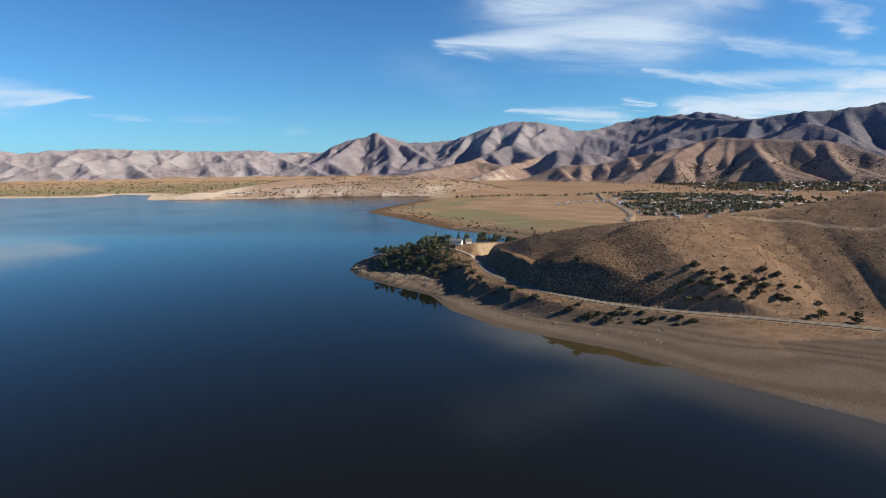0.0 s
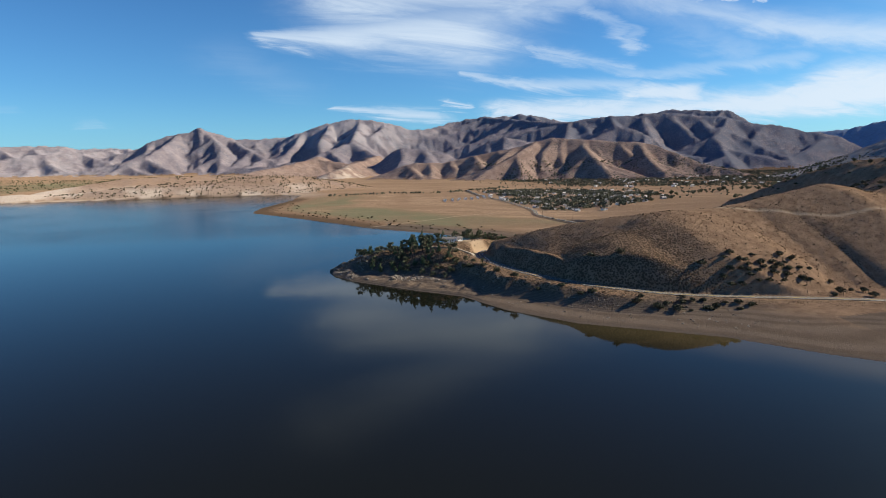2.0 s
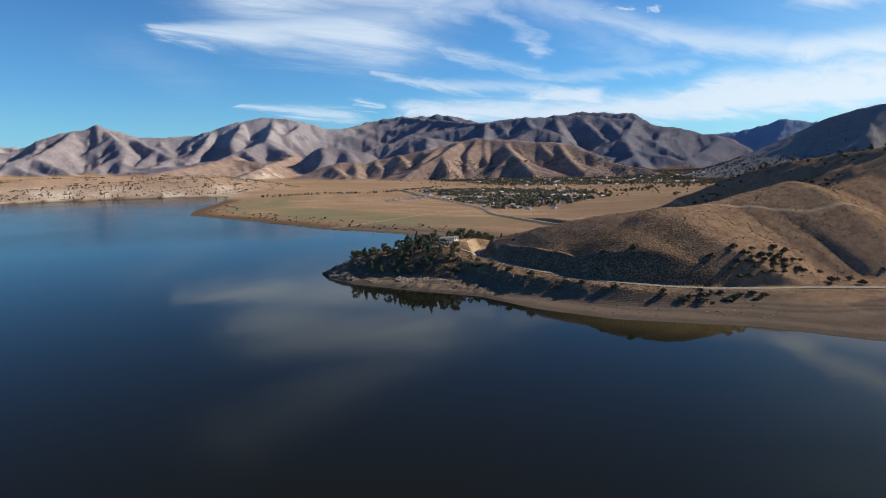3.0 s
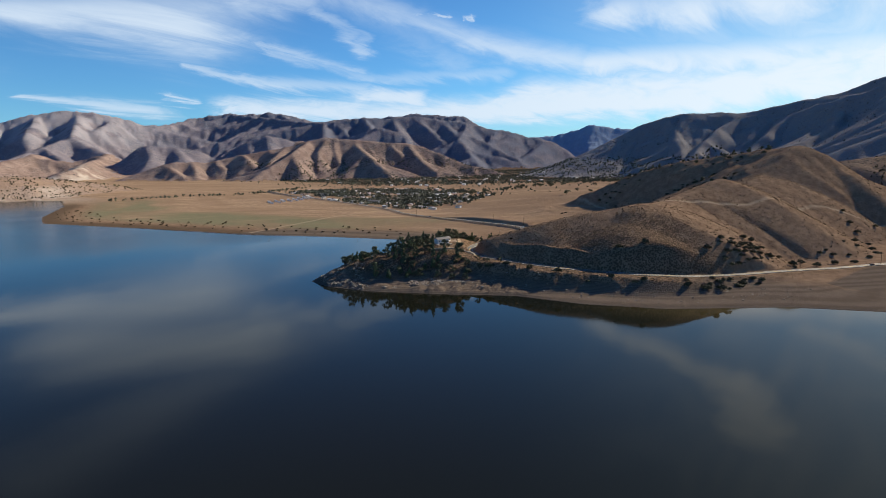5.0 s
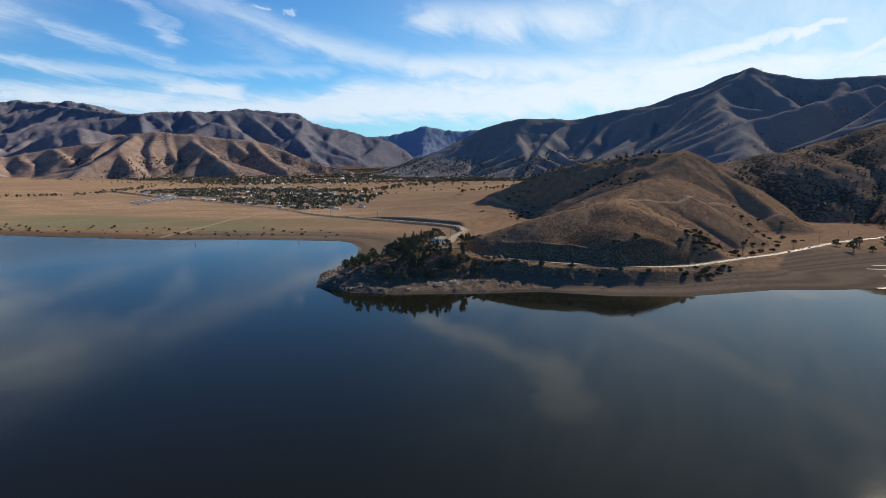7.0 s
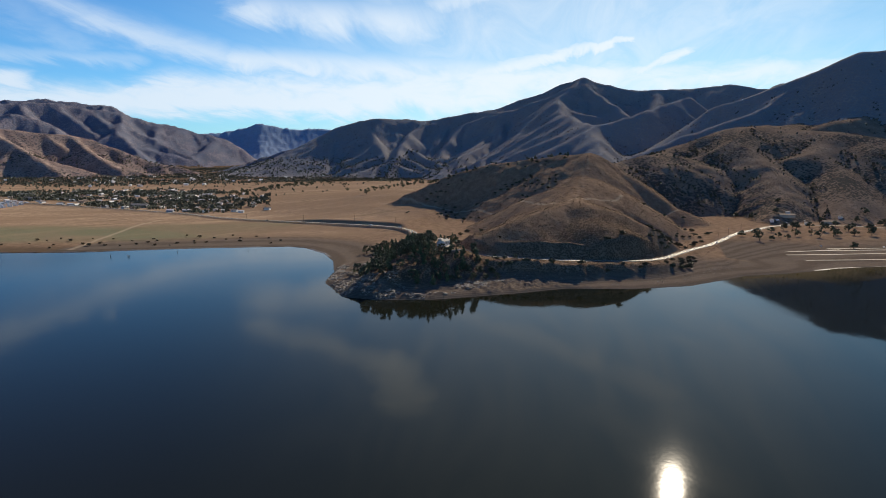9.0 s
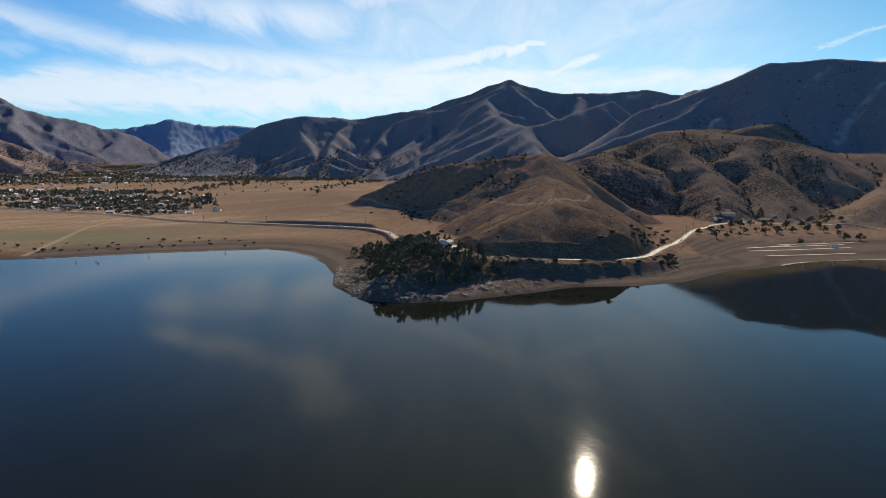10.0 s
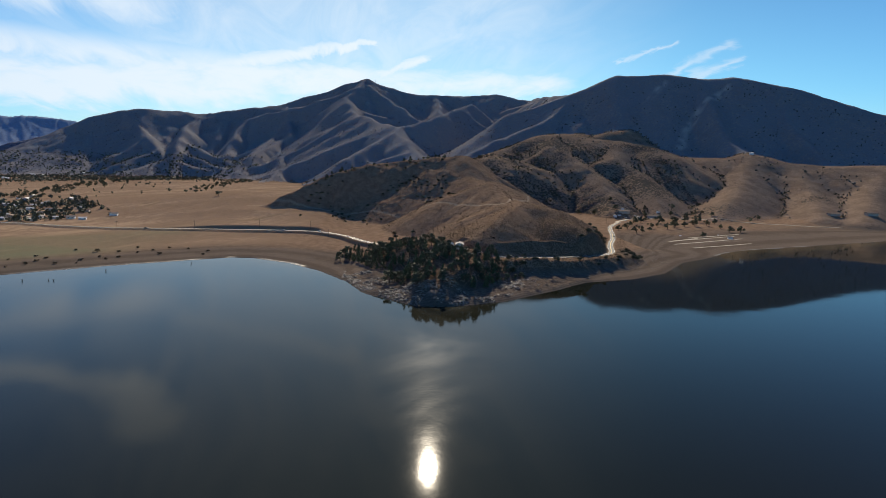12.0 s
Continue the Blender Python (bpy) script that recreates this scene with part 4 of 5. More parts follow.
def leaf_material(name, low, high):
    m, nt, b = material(name)
    k = Nodes(nt)
    one = k.put("ShaderNodeNewGeometry").outputs["Random Per Island"]
    tree = k.put("ShaderNodeObjectInfo").outputs["Random"]
    both = k.math("ADD", k.math("MULTIPLY", one, 0.65), k.math("MULTIPLY", tree, 0.35))
    k.feed(b.inputs["Base Color"], k.mix(both, low, high))
    b.inputs["Roughness"].default_value = 0.75
    b.inputs["Specular IOR Level"].default_value = 0.2
    return m


PINE_LEAF = leaf_material("pine_needles", (0.040, 0.062, 0.034, 1), (0.128, 0.168, 0.085, 1))
OAK_LEAF = leaf_material("oak_leaves", (0.042, 0.052, 0.032, 1), (0.125, 0.132, 0.076, 1))
BRUSH_LEAF = leaf_material("brush_leaves", (0.042, 0.043, 0.026, 1), (0.112, 0.102, 0.058, 1))
DRY_LEAF = leaf_material("dry_brush", (0.060, 0.046, 0.028, 1), (0.17, 0.125, 0.07, 1))
BARK = plain_material("bark", (0.10, 0.075, 0.055), 0.9, 0, 0.5, 0.4)
STONE = plain_material("shore_stone", (0.250, 0.212, 0.172), 0.9, 0, 1.5, 0.45)
WHITE_WALL = plain_material("white_render", (0.74, 0.73, 0.70), 0.8, 0, 2.0, 0.12)
TAN_WALL = plain_material("tan_siding", (0.42, 0.36, 0.29), 0.8, 0, 2.0, 0.15)
GREY_WALL = plain_material("grey_siding", (0.34, 0.36, 0.38), 0.8, 0, 2.0, 0.15)
GREY_ROOF = plain_material("grey_shingle", (0.16, 0.15, 0.145), 0.9, 0, 1.0, 0.3)
RED_ROOF = plain_material("brown_shingle", (0.15, 0.095, 0.07), 0.9, 0, 1.0, 0.3)
PALE_ROOF = plain_material("pale_metal_roof", (0.58, 0.57, 0.55), 0.7, 0.0, 1.0, 0.15)
CONCRETE = plain_material("pale_concrete", (0.33, 0.29, 0.235), 0.9, 0, 1.5, 0.25)
GLASS_DARK = plain_material("window_glass", (0.03, 0.035, 0.04), 0.12, 0, 1.0, 0.1)
TIMBER = plain_material("weathered_timber", (0.16, 0.115, 0.08), 0.9, 0, 0.6, 0.35)
STEEL = plain_material("galvanised_steel", (0.45, 0.46, 0.47), 0.45, 0.8, 0.8, 0.2)
TYRE = plain_material("tyre_rubber", (0.025, 0.025, 0.025), 0.85, 0, 0.3, 0.2)
CAR_WHITE = plain_material("white_paint", (0.78, 0.78, 0.77), 0.3, 0, 1.0, 0.05)
CAR_DARK = plain_material("dark_paint", (0.03, 0.033, 0.04), 0.28, 0, 1.0, 0.1)
CAR_RED = plain_material("red_paint", (0.30, 0.03, 0.025), 0.3, 0, 1.0, 0.1)
CAR_SILVER = plain_material("silver_paint", (0.45, 0.46, 0.47), 0.3, 0.5, 1.0, 0.05)
SAGE_LEAF = leaf_material("sage_leaves", (0.105, 0.078, 0.050, 1), (0.185, 0.137, 0.088, 1))
LANE = plain_material("tan_gravel", (0.310, 0.262, 0.200), 0.95, 0, 1.5, 0.3)
MARSH_LEAF = leaf_material("marsh_leaves", (0.070, 0.078, 0.040, 1), (0.135, 0.135, 0.072, 1))
TOWN_LEAF = leaf_material("garden_leaves", (0.056, 0.064, 0.046, 1), (0.130, 0.136, 0.090, 1))
HIGH_LEAF = leaf_material("mountain_leaves", (0.060, 0.064, 0.062, 1), (0.110, 0.112, 0.100, 1))
LAMP_GLASS = plain_material("lamp_lens", (0.6, 0.6, 0.55), 0.2, 0, 1.0, 0.05)


def leaves(rng, clumps, count, size, squash=0.8):
    """Small four-cornered sprays, thick in clumps, as vertices and faces."""
    vs, fs = [], []
    weights = [r ** 2 for _, r in clumps]
    for c, r in rng.choices(clumps, weights, k=count):
        d = Vector((rng.gauss(0, 1), rng.gauss(0, 1), rng.gauss(0, 1))).normalized()
        p = Vector(c) + Vector((d.x, d.y, d.z * squash)) * r * rng.uniform(0.45, 1.05)
        n = (d + 0.8 * Vector((rng.gauss(0, 1), rng.gauss(0, 1), rng.gauss(0, 1)))).normalized()
        a = n.orthogonal().normalized()
        a.rotate(Matrix.Rotation(rng.uniform(0, 6.28), 3, n))
        b = n.cross(a)
        s = size * rng.uniform(0.6, 1.3)
        i = len(vs)
        vs += [p + a * s, p + b * s * 0.6 + n * s * 0.2, p - a * s * 0.9, p - b * s * 0.6 - n * s * 0.15]
        fs.append((i, i + 1, i + 2, i + 3))
    return vs, fs


def limb(vs, fs, a, b, ra, rb, sides=6):
    """A tapered branch between two points."""
    a, b = Vector(a), Vector(b)
    t = (b - a).normalized()
    u = t.orthogonal().normalized()
    w = t.cross(u)
    i = len(vs)
    for c, r in ((a, ra), (b, rb)):
        for k in range(sides):
            ang = 2 * math.pi * k / sides
            vs.append(c + (u * math.cos(ang) + w * math.sin(ang)) * r)
    for k in range(sides):
        fs.append((i + k, i + (k + 1) % sides, i + sides + (k + 1) % sides, i + sides + k))


def pine(seed, height, spread, count=1250):
    rng = random.Random(seed)
    tree = new("pine_tree")
    vs, fs = [], []
    lean = Vector((rng.uniform(-0.05, 0.05), rng.uniform(-0.05, 0.05), 1))
    spine = [lean * height * f + Vector((rng.uniform(-0.1, 0.1), rng.uniform(-0.1, 0.1), 0)) for f in (0.0, 0.3, 0.6, 0.95)]
    spine[0] = Vector((0, 0, -0.5))
    radii = (0.17, 0.12, 0.08, 0.02)
    for p, q, ra, rb in zip(spine[:-1], spine[1:], radii[:-1], radii[1:]):
        limb(vs, fs, p, q, ra, rb)
    clumps = []
    f = rng.uniform(0.16, 0.28)
    while f < 1.0:
        reach = spread * min(0.92, 1.15 * (1.06 - f) ** 0.8) * rng.uniform(0.6, 1.1)
        start = lean * height * f
        for k in range(rng.choice((2, 3, 3, 4))):
            ang = rng.uniform(0, 6.28)
            tip = start + Vector((math.cos(ang), math.sin(ang), rng.uniform(0.0, 0.35))) * reach
            limb(vs, fs, start, tip, 0.05, 0.015, 4)
            clumps.append((start.lerp(tip, 0.7), 0.36 * reach + 0.20))
        f += rng.uniform(0.06, 0.11)
    clumps.append((lean * height * 0.97, 0.35))
    mesh_object("trunk", vs, fs, BARK, tree)
    cv, cf = leaves(rng, clumps, count, 0.20)
    mesh_object("crown", cv, cf, PINE_LEAF, tree)
    return tagged(tree, "dark green pine with an uneven open crown", "tree", "trees on the headland")


def oak(seed, height, spread, count=520, leaf=None, size=0.26):
    rng = random.Random(seed)
    tree = new("oak_tree")
    vs, fs = [], []
    fork = Vector((rng.uniform(-0.2, 0.2), rng.uniform(-0.2, 0.2), height * 0.24))
    limb(vs, fs, (0, 0, -0.4), fork, 0.2, 0.14)
    clumps = []
    for k in range(rng.randint(6, 9)):
        ang = rng.uniform(0, 6.28)
        rad = spread * rng.uniform(0.25, 0.8)
        tip = Vector((math.cos(ang) * rad, math.sin(ang) * rad, height * rng.uniform(0.34, 0.84)))
        limb(vs, fs, fork, tip, 0.09, 0.025, 5)
        clumps.append((tip, spread * rng.uniform(0.26, 0.45)))
    clumps.append((Vector((0, 0, height * 0.82)), spread * 0.4))
    mesh_object("trunk", vs, fs, BARK, tree)
    cv, cf = leaves(rng, clumps, count, size)
    mesh_object("crown", cv, cf, leaf or OAK_LEAF, tree)
    return tagged(tree, "rounded dark green oak on dry grass", "tree", "valley oaks")


def bush(seed, height, spread, count=330, leaf=None, name="bush"):
    rng = random.Random(seed)
    plant = new(name)
    vs, fs = [], []
    clumps = []
    for k in range(rng.randint(9, 12)):
        ang = rng.uniform(0, 6.28)
        rad = spread * math.sqrt(rng.random()) * 0.62
        tip = Vector((math.cos(ang) * rad, math.sin(ang) * rad, height * (0.72 - 0.45 * rad / spread) * rng.uniform(0.7, 1.0)))
        limb(vs, fs, (0, 0, -0.3), tip, 0.05, 0.015, 4)
        clumps.append((tip, spread * rng.uniform(0.25, 0.42)))
    mesh_object("stems", vs, fs, BARK, plant)
    cv, cf = leaves(rng, clumps, count, 0.24, 0.7)
    mesh_object("foliage", cv, [f for f in cf if min(cv[i].z for i in f) > -0.4], leaf or BRUSH_LEAF, plant)
    return tagged(plant, "low dark olive brush on the dry slope", "bush", "brush on the slopes")


def ground_z(points):
    """Height of the land under each place."""
    x, y = np.array([p[0] for p in points], float), np.array([p[1] for p in points], float)
    return terrain(x, y)[0]


def plant_all(models, points, rng, low, high, sink=0.05, label="", group=""):
    """Stands copies of the models at the places; the models themselves take the first ones."""
    left = list(models)
    for (x, y), z in zip(points, ground_z(points)):
        model = rng.choice(models)
        s = rng.uniform(low, high)
        m = Matrix.LocRotScale((x, y, float(z) - sink), Euler((0, 0, rng.uniform(0, 6.28))), (s, s, s * rng.uniform(0.88, 1.15)))
        if left:
            ob = left.pop()
        else:
            ob = copy_thing(model, Matrix.Identity(4))
        ob.matrix_basis = m
        tagged(ob, label, "", group)


def scatter(rng, n, x0, x1, y0, y1, keep):
    """Random places in a rectangle where keep(x, y) holds, given arrays."""
    out = []
    while len(out) < n:
        xs = np.array([rng.uniform(x0, x1) for _ in range(n * 3)])
        ys = np.array([rng.uniform(y0, y1) for _ in range(n * 3)])
        ok = keep(xs, ys)
        out += list(zip(xs[ok].tolist(), ys[ok].tolist()))
    return out[:n]


def apart(points, gap):
    kept = []
    for p in points:
        if all((p[0] - q[0]) ** 2 + (p[1] - q[1]) ** 2 > gap * gap for q in kept):
            kept.append(p)
    return kept


# ---- headland: trees, house, drive ----
rng = random.Random(5)
HOUSE = (-14.0, 268.5)


def on_headland(x, y):
    d, s, _ = line_field(x, y, [(-56, 281), (-44, 281), (-28, 274), (-12, 273), (4, 287), (22, 298), (40, 312)])
    ds = shore_distance(x, y)
    rd, _, _ = line_field(x, y, ROAD)
    drive, _, _ = line_field(x, y, [(-3, 253), (-10, 259), (-19, 262), (-24, 266)])
    clear = (np.hypot(x - HOUSE[0], y - HOUSE[1]) > 7) & (drive > 2.2) & (rd > 5)
    bank = (x > -11) & (x < 14) & (y < 283)
    front = (np.abs(x - (HOUSE[0] + 2)) < 6) & (y < HOUSE[1]) & (y > 255)
    return (d < 21) & (ds > 10.5) & clear & ~bank & ~front & (x > -56)


places = apart(scatter(rng, 1100, -62, 45, 250, 325, on_headland), 2.1)
pines = [pine(20 + i, h, s) for i, (h, s) in enumerate(((6.8, 1.9), (5.8, 1.8), (7.4, 2.0), (4.8, 1.6)))]
plant_all(pines, places[:96] + [(36, 313), (30, 308), (24, 305), (19, 307), (9, 303), (14, 300), (28, 314), (-4, 296), (2, 299), (-24, 257), (-28, 256)], rng, 0.5, 0.88)
broad = [oak(40 + i, h, s) for i, (h, s) in enumerate(((4.6, 2.5), (3.8, 2.2), (5.4, 2.6)))]
plant_all(broad[:2], places[96:170] + [(-22, 276), (-9, 276.5), (-18, 261.5), (-27, 263), (-2, 280), (-34, 268), (12, 290), (-40, 272), (-24, 270), (-22, 266.5), (-26, 273), (-19, 273.5)], rng, 0.8, 1.2, 0.05,
          "rounded grey-green tree in the headland grove", "trees on the headland")


def gable(bm, w, d, z0, z1, over):
    """A pitched roof slab with thickness, ridge along x."""
    t = 0.14
    rows = []
    for y, z in ((-d / 2 - over, z0), (0, z1), (d / 2 + over, z0)):
        rows.append([bm.verts.new((x, y, zz)) for x in (-w / 2 - over, w / 2 + over) for zz in (z + t, z)])
    for a, b in zip(rows[:-1], rows[1:]):
        bm.faces.new((a[0], b[0], b[2], a[2]))
        bm.faces.new((a[1], a[3], b[3], b[1]))
        bm.faces.new((a[0], a[1], b[1], b[0]))
        bm.faces.new((a[2], b[2], b[3], a[3]))
    bm.faces.new((rows[0][0], rows[0][2], rows[0][3], rows[0][1]))
    bm.faces.new((rows[2][0], rows[2][1], rows[2][3], rows[2][2]))


def house(name, w, d, h, wall_mat, roof_mat, label, group="", detail=False):
    """Walls with gable ends, a pitched roof, door and windows."""
    home = new(name)
    rise = d * 0.22
    bm = bmesh.new()
    ring = [(-w / 2, -d / 2), (w / 2, -d / 2), (w / 2, d / 2), (-w / 2, d / 2)]
    low = [bm.verts.new((x, y, -0.6)) for x, y in ring]
    top = [bm.verts.new((x, y, h)) for x, y in ring]
    peak = [bm.verts.new((-w / 2, 0, h + rise)), bm.verts.new((w / 2, 0, h + rise))]
    for i in range(4):
        bm.faces.new((low[i], low[(i + 1) % 4], top[(i + 1) % 4], top[i]))
    bm.faces.new((top[1], top[2], peak[1]))
    bm.faces.new((top[3], top[0], peak[0]))
    part("wall", bm, wall_mat, home)
    bm = bmesh.new()
    gable(bm, w, d, h, h + rise, 0.3)
    roof = part("roof", bm, roof_mat, home)
    if detail:
        box_part("chimney", (w * 0.2, w * 0.2 + 0.35, 0.1, 0.45, h + rise * 0.4, h + rise + 0.4), CONCRETE, roof)
        for x in (-w * 0.33, -w * 0.08, w * 0.3):
            win = box_part("window", (x - 0.32, x + 0.32, -d / 2 - 0.05, -d / 2 + 0.02, h * 0.42, h * 0.82), WHITE_WALL, home, "white window frame")
            box_part("pane", (x - 0.26, x + 0.26, -d / 2 - 0.07, -d / 2 - 0.03, h * 0.47, h * 0.77), GLASS_DARK, win, "dark window pane")
        box_part("door", (w * 0.1, w * 0.1 + 0.45, -d / 2 - 0.06, -d / 2 + 0.02, 0, h * 0.78), TIMBER, home, "brown timber door")
        win = box_part("window", (w / 2 - 0.02, w / 2 + 0.05, -0.4, 0.4, h * 0.42, h * 0.82), WHITE_WALL, home, "white window frame")
        box_part("pane", (w / 2 + 0.03, w / 2 + 0.07, -0.33, 0.33, h * 0.47, h * 0.77), GLASS_DARK, win, "dark window pane")
    else:
        for x in (-w * 0.25, w * 0.25):
            box_part("window", (x - 0.3, x + 0.3, -d / 2 - 0.04, -d / 2 + 0.02, h * 0.4, h * 0.8), GLASS_DARK, home, "dark window")
    return tagged(home, label, "house", group)


hz = float(ground_z([HOUSE])[0])
villa = house("house", 5.6, 3.2, 1.9, WHITE_WALL, GREY_ROOF, "white single-storey house with a grey gable roof among trees", detail=True)
villa.matrix_basis = pose(HOUSE[0], HOUSE[1], hz - 0.05, 0, 0, -8)
tagged(box_part("terrace", (-4.0, 3.4, -3.6, -1.7, -0.8, 0.12), CONCRETE, None, "", 0.04), "pale concrete terrace in front of the white house", "terrace").matrix_basis = pose(
    HOUSE[0], HOUSE[1], hz - 0.05, 0, 0, -8)
shed = house("garage", 2.6, 2.2, 1.5, WHITE_WALL, GREY_ROOF, "small white garage beside the white house")
shed.matrix_basis = pose(HOUSE[0] + 5.6, HOUSE[1] + 3.5, float(ground_z([(HOUSE[0] + 5.6, HOUSE[1] + 3.5)])[0]), 0, 0, 20)


def drape(pts, left, right, lift, steps=4, depth=0.25):
    line = curve_through(pts, steps)
    z = ground_z(line)
    return ribbon([(p[0], p[1], float(h)) for p, h in zip(line, z)], left, right, lift, depth)


tagged(part("driveway", drape([(-3.5, 253), (-7, 257), (-12, 259.5), (-18, 261), (-23, 265)], -0.9, 0.9, 0.14, 5, 0.5), CONCRETE), "pale concrete drive up to the white house",
       "driveway", kind="structure")

# ---- brush on the slopes ----
plant_all(broad[:2], [(-20, 252), (-16, 248.5), (-24, 250), (-12, 247), (-28, 253), (-10, 243), (-14, 243.5), (-19, 246), (-7, 239), (-31, 257), (-34, 261), (-38, 264),
                      (-26, 246), (-22, 243), (-36, 257), (-41, 262), (-45, 268), (-30, 250)], random.Random(5), 0.45, 0.75, 0.05, "small olive-green tree on the headland's shoulder", "trees on the headland")
rng = random.Random(9)
bushes = [bush(60 + i, h, s) for i, (h, s) in enumerate(((1.7, 1.7), (1.3, 1.4), (2.0, 2.1), (1.1, 1.7)))]
HILL_BRUSH = [(61, 187), (54, 189), (57, 186), (58, 183), (63, 185), (66, 186), (63, 182), (68, 183), (76, 187), (88, 188), (71, 184), (76, 183), (82, 184),
              (67, 181), (70, 181.5), (72, 179), (76, 181), (78, 178.5), (83, 182), (83, 178.5), (86, 181), (88, 177), (92, 186), (92, 182), (97, 183), (74, 176),
              (71, 177), (69, 179), (65, 178), (62, 179), (80, 181), (101, 178), (98, 171), (106, 174), (109, 172), (93, 168.5), (104, 164), (23, 204), (31, 198),
              (55, 186), (69, 180), (87, 184), (80, 176), (60, 181), (91, 177), (118, 162), (128, 158)]
plant_all(bushes, HILL_BRUSH, rng, 0.75, 1.25)
ROADSIDE = [(5, 194), (18, 186), (19, 179), (22, 182), (15, 187), (39, 168), (33, 172), (38, 172), (42, 172), (45, 168), (48, 168), (52, 169),
            (56, 168), (54, 165), (30, 172), (35, 169), (2, 202), (8, 196), (-6, 224), (-12, 240), (-9, 246), (25, 176), (46, 172), (59, 166), (12, 189),
            (-3, 212), (-18, 246), (-22, 250), (-15, 252), (-26, 254), (-8, 234), (28, 179), (41, 176)]
plant_all(bushes, ROADSIDE, rng, 0.75, 1.35, 0.05, "low dark brush between road and shore", "brush by the shore")
GULLY = [(193, 189), (186, 183), (163, 176), (143, 174), (156, 166), (163, 160), (146, 158), (133, 171), (215, 193), (133, 168), (180, 149), (128, 172),
         (150, 170), (171, 172), (176, 166), (185, 170), (199, 180), (205, 186), (168, 152), (190, 160), (220, 178), (140, 164), (225, 165)]
plant_all(bushes, GULLY, rng, 0.8, 1.35, 0.05, "dark brush in the gully behind the hill")
plant_all(bushes, [(111, 304), (110, 300), (100, 292), (104, 290), (106, 286), (97, 297), (114, 298), (93, 300), (85, 300)], rng, 0.8, 1.3, 0.05, "dark brush at the foot of the hill")


def back_keep(x, y):
    return (fbm(x, y, 38, 3, 50) > -0.05) & (line_field(x, y, TRACK)[0] > 3)


plant_all(bushes, apart(scatter(rng, 130, 160, 262, 256, 372, back_keep), 4), rng, 0.6, 1.2, 0.05, "dark brush on the hill's shaded back")


def crest_keep(x, y):
    d, _, _ = line_field(x, y, [(268, 245), (272, 285), (268, 324), (248, 365)])
    return d < 9


plant_all(broad[2:] + [oak(47, 3.2, 2.0)], apart(scatter(rng, 60, 240, 290, 250, 370, crest_keep), 4.5)[:22], rng, 0.55, 0.9, 0.05, "small dark oak on the hill's crest", "oaks on the crest")


def slope_keep(x, y):
    grp = sample(MID, x, y)
    return (grp[2] == GROUPS.index("slope")) & (grp[1] + 3.2 * fbm(x, y, 80, 3, 12) + 1.2 * smooth(20, 110, y) > 2.7 + 1.6 * smooth(-40, -110, y)) & (x > 240)


# ---- valley: oaks, town, fields ----
rng = random.Random(13)
valley_oaks = [oak(80 + i, h, s, 170, None, 0.5) for i, (h, s) in enumerate(((4.4, 2.9), (3.6, 2.4), (5.0, 2.8)))]
FIELD_OAKS = [(320, 497), (332, 496), (427, 522), (294, 462), (469, 529), (493, 530), (545, 531), (606, 539), (651, 542), (697, 545), (734, 551), (275, 570),
              (267, 578), (423, 555), (381, 676), (484, 654), (573, 667), (455, 675), (417, 676)]
plant_all(valley_oaks, FIELD_OAKS, rng, 0.8, 1.3)


def row_keep(x, y):
    d, _, _ = line_field(x, y, [(310, 650), (435, 683), (612, 704), (820, 745), (1020, 781), (1250, 800)])
    return d < 16


plant_all(valley_oaks, apart(scatter(rng, 420, 300, 1250, 620, 840, row_keep), 5.5)[:150], rng, 0.7, 1.3, 0.05, "dark oak in a row along the valley creek", "creek oaks")


def hedge_keep(x, y):
    d, _, _ = line_field(x, y, [(405, 528), (480, 540), (580, 549), (690, 553), (780, 560)])
    return d < 9


plant_all(valley_oaks, apart(scatter(rng, 160, 395, 790, 510, 580, hedge_keep), 5.5)[:46], rng, 0.55, 1.1, 0.05, "dark oak on the golden valley grass", "valley oaks")

TOWN = [(158, 640), (148, 545), (185, 500), (330, 605), (430, 840), (360, 940), (250, 985), (190, 930), (168, 760)]


def in_town(x, y):
    rd, _, _ = line_field(x, y, ROAD)
    return inside(x, y, TOWN) & (rd > 5)


homes = []
STYLES = [(5.2, 3.4, 1.4, WHITE_WALL, GREY_ROOF, "small white house with a grey roof"), (4.6, 3.2, 1.4, TAN_WALL, RED_ROOF, "small tan house with a brown roof"),
          (6.0, 3.6, 1.5, GREY_WALL, PALE_ROOF, "low grey house with a pale metal roof"), (5.0, 2.2, 1.3, WHITE_WALL, PALE_ROOF, "long white mobile home with a pale roof")]
for w, d, h, wall_mat, roof_mat, label in STYLES:
    homes.append(house("house", w, d, h, wall_mat, roof_mat, label + " among town trees", "town houses"))


def settle(models, points, rng, turns):
    left = list(models)
    for (x, y), z in zip(points, ground_z(points)):
        ob = left.pop() if left else copy_thing(rng.choice(models), Matrix.Identity(4))
        ob.matrix_basis = pose(x, y, float(z), 0, 0, rng.choice(turns) + rng.uniform(-4, 4))


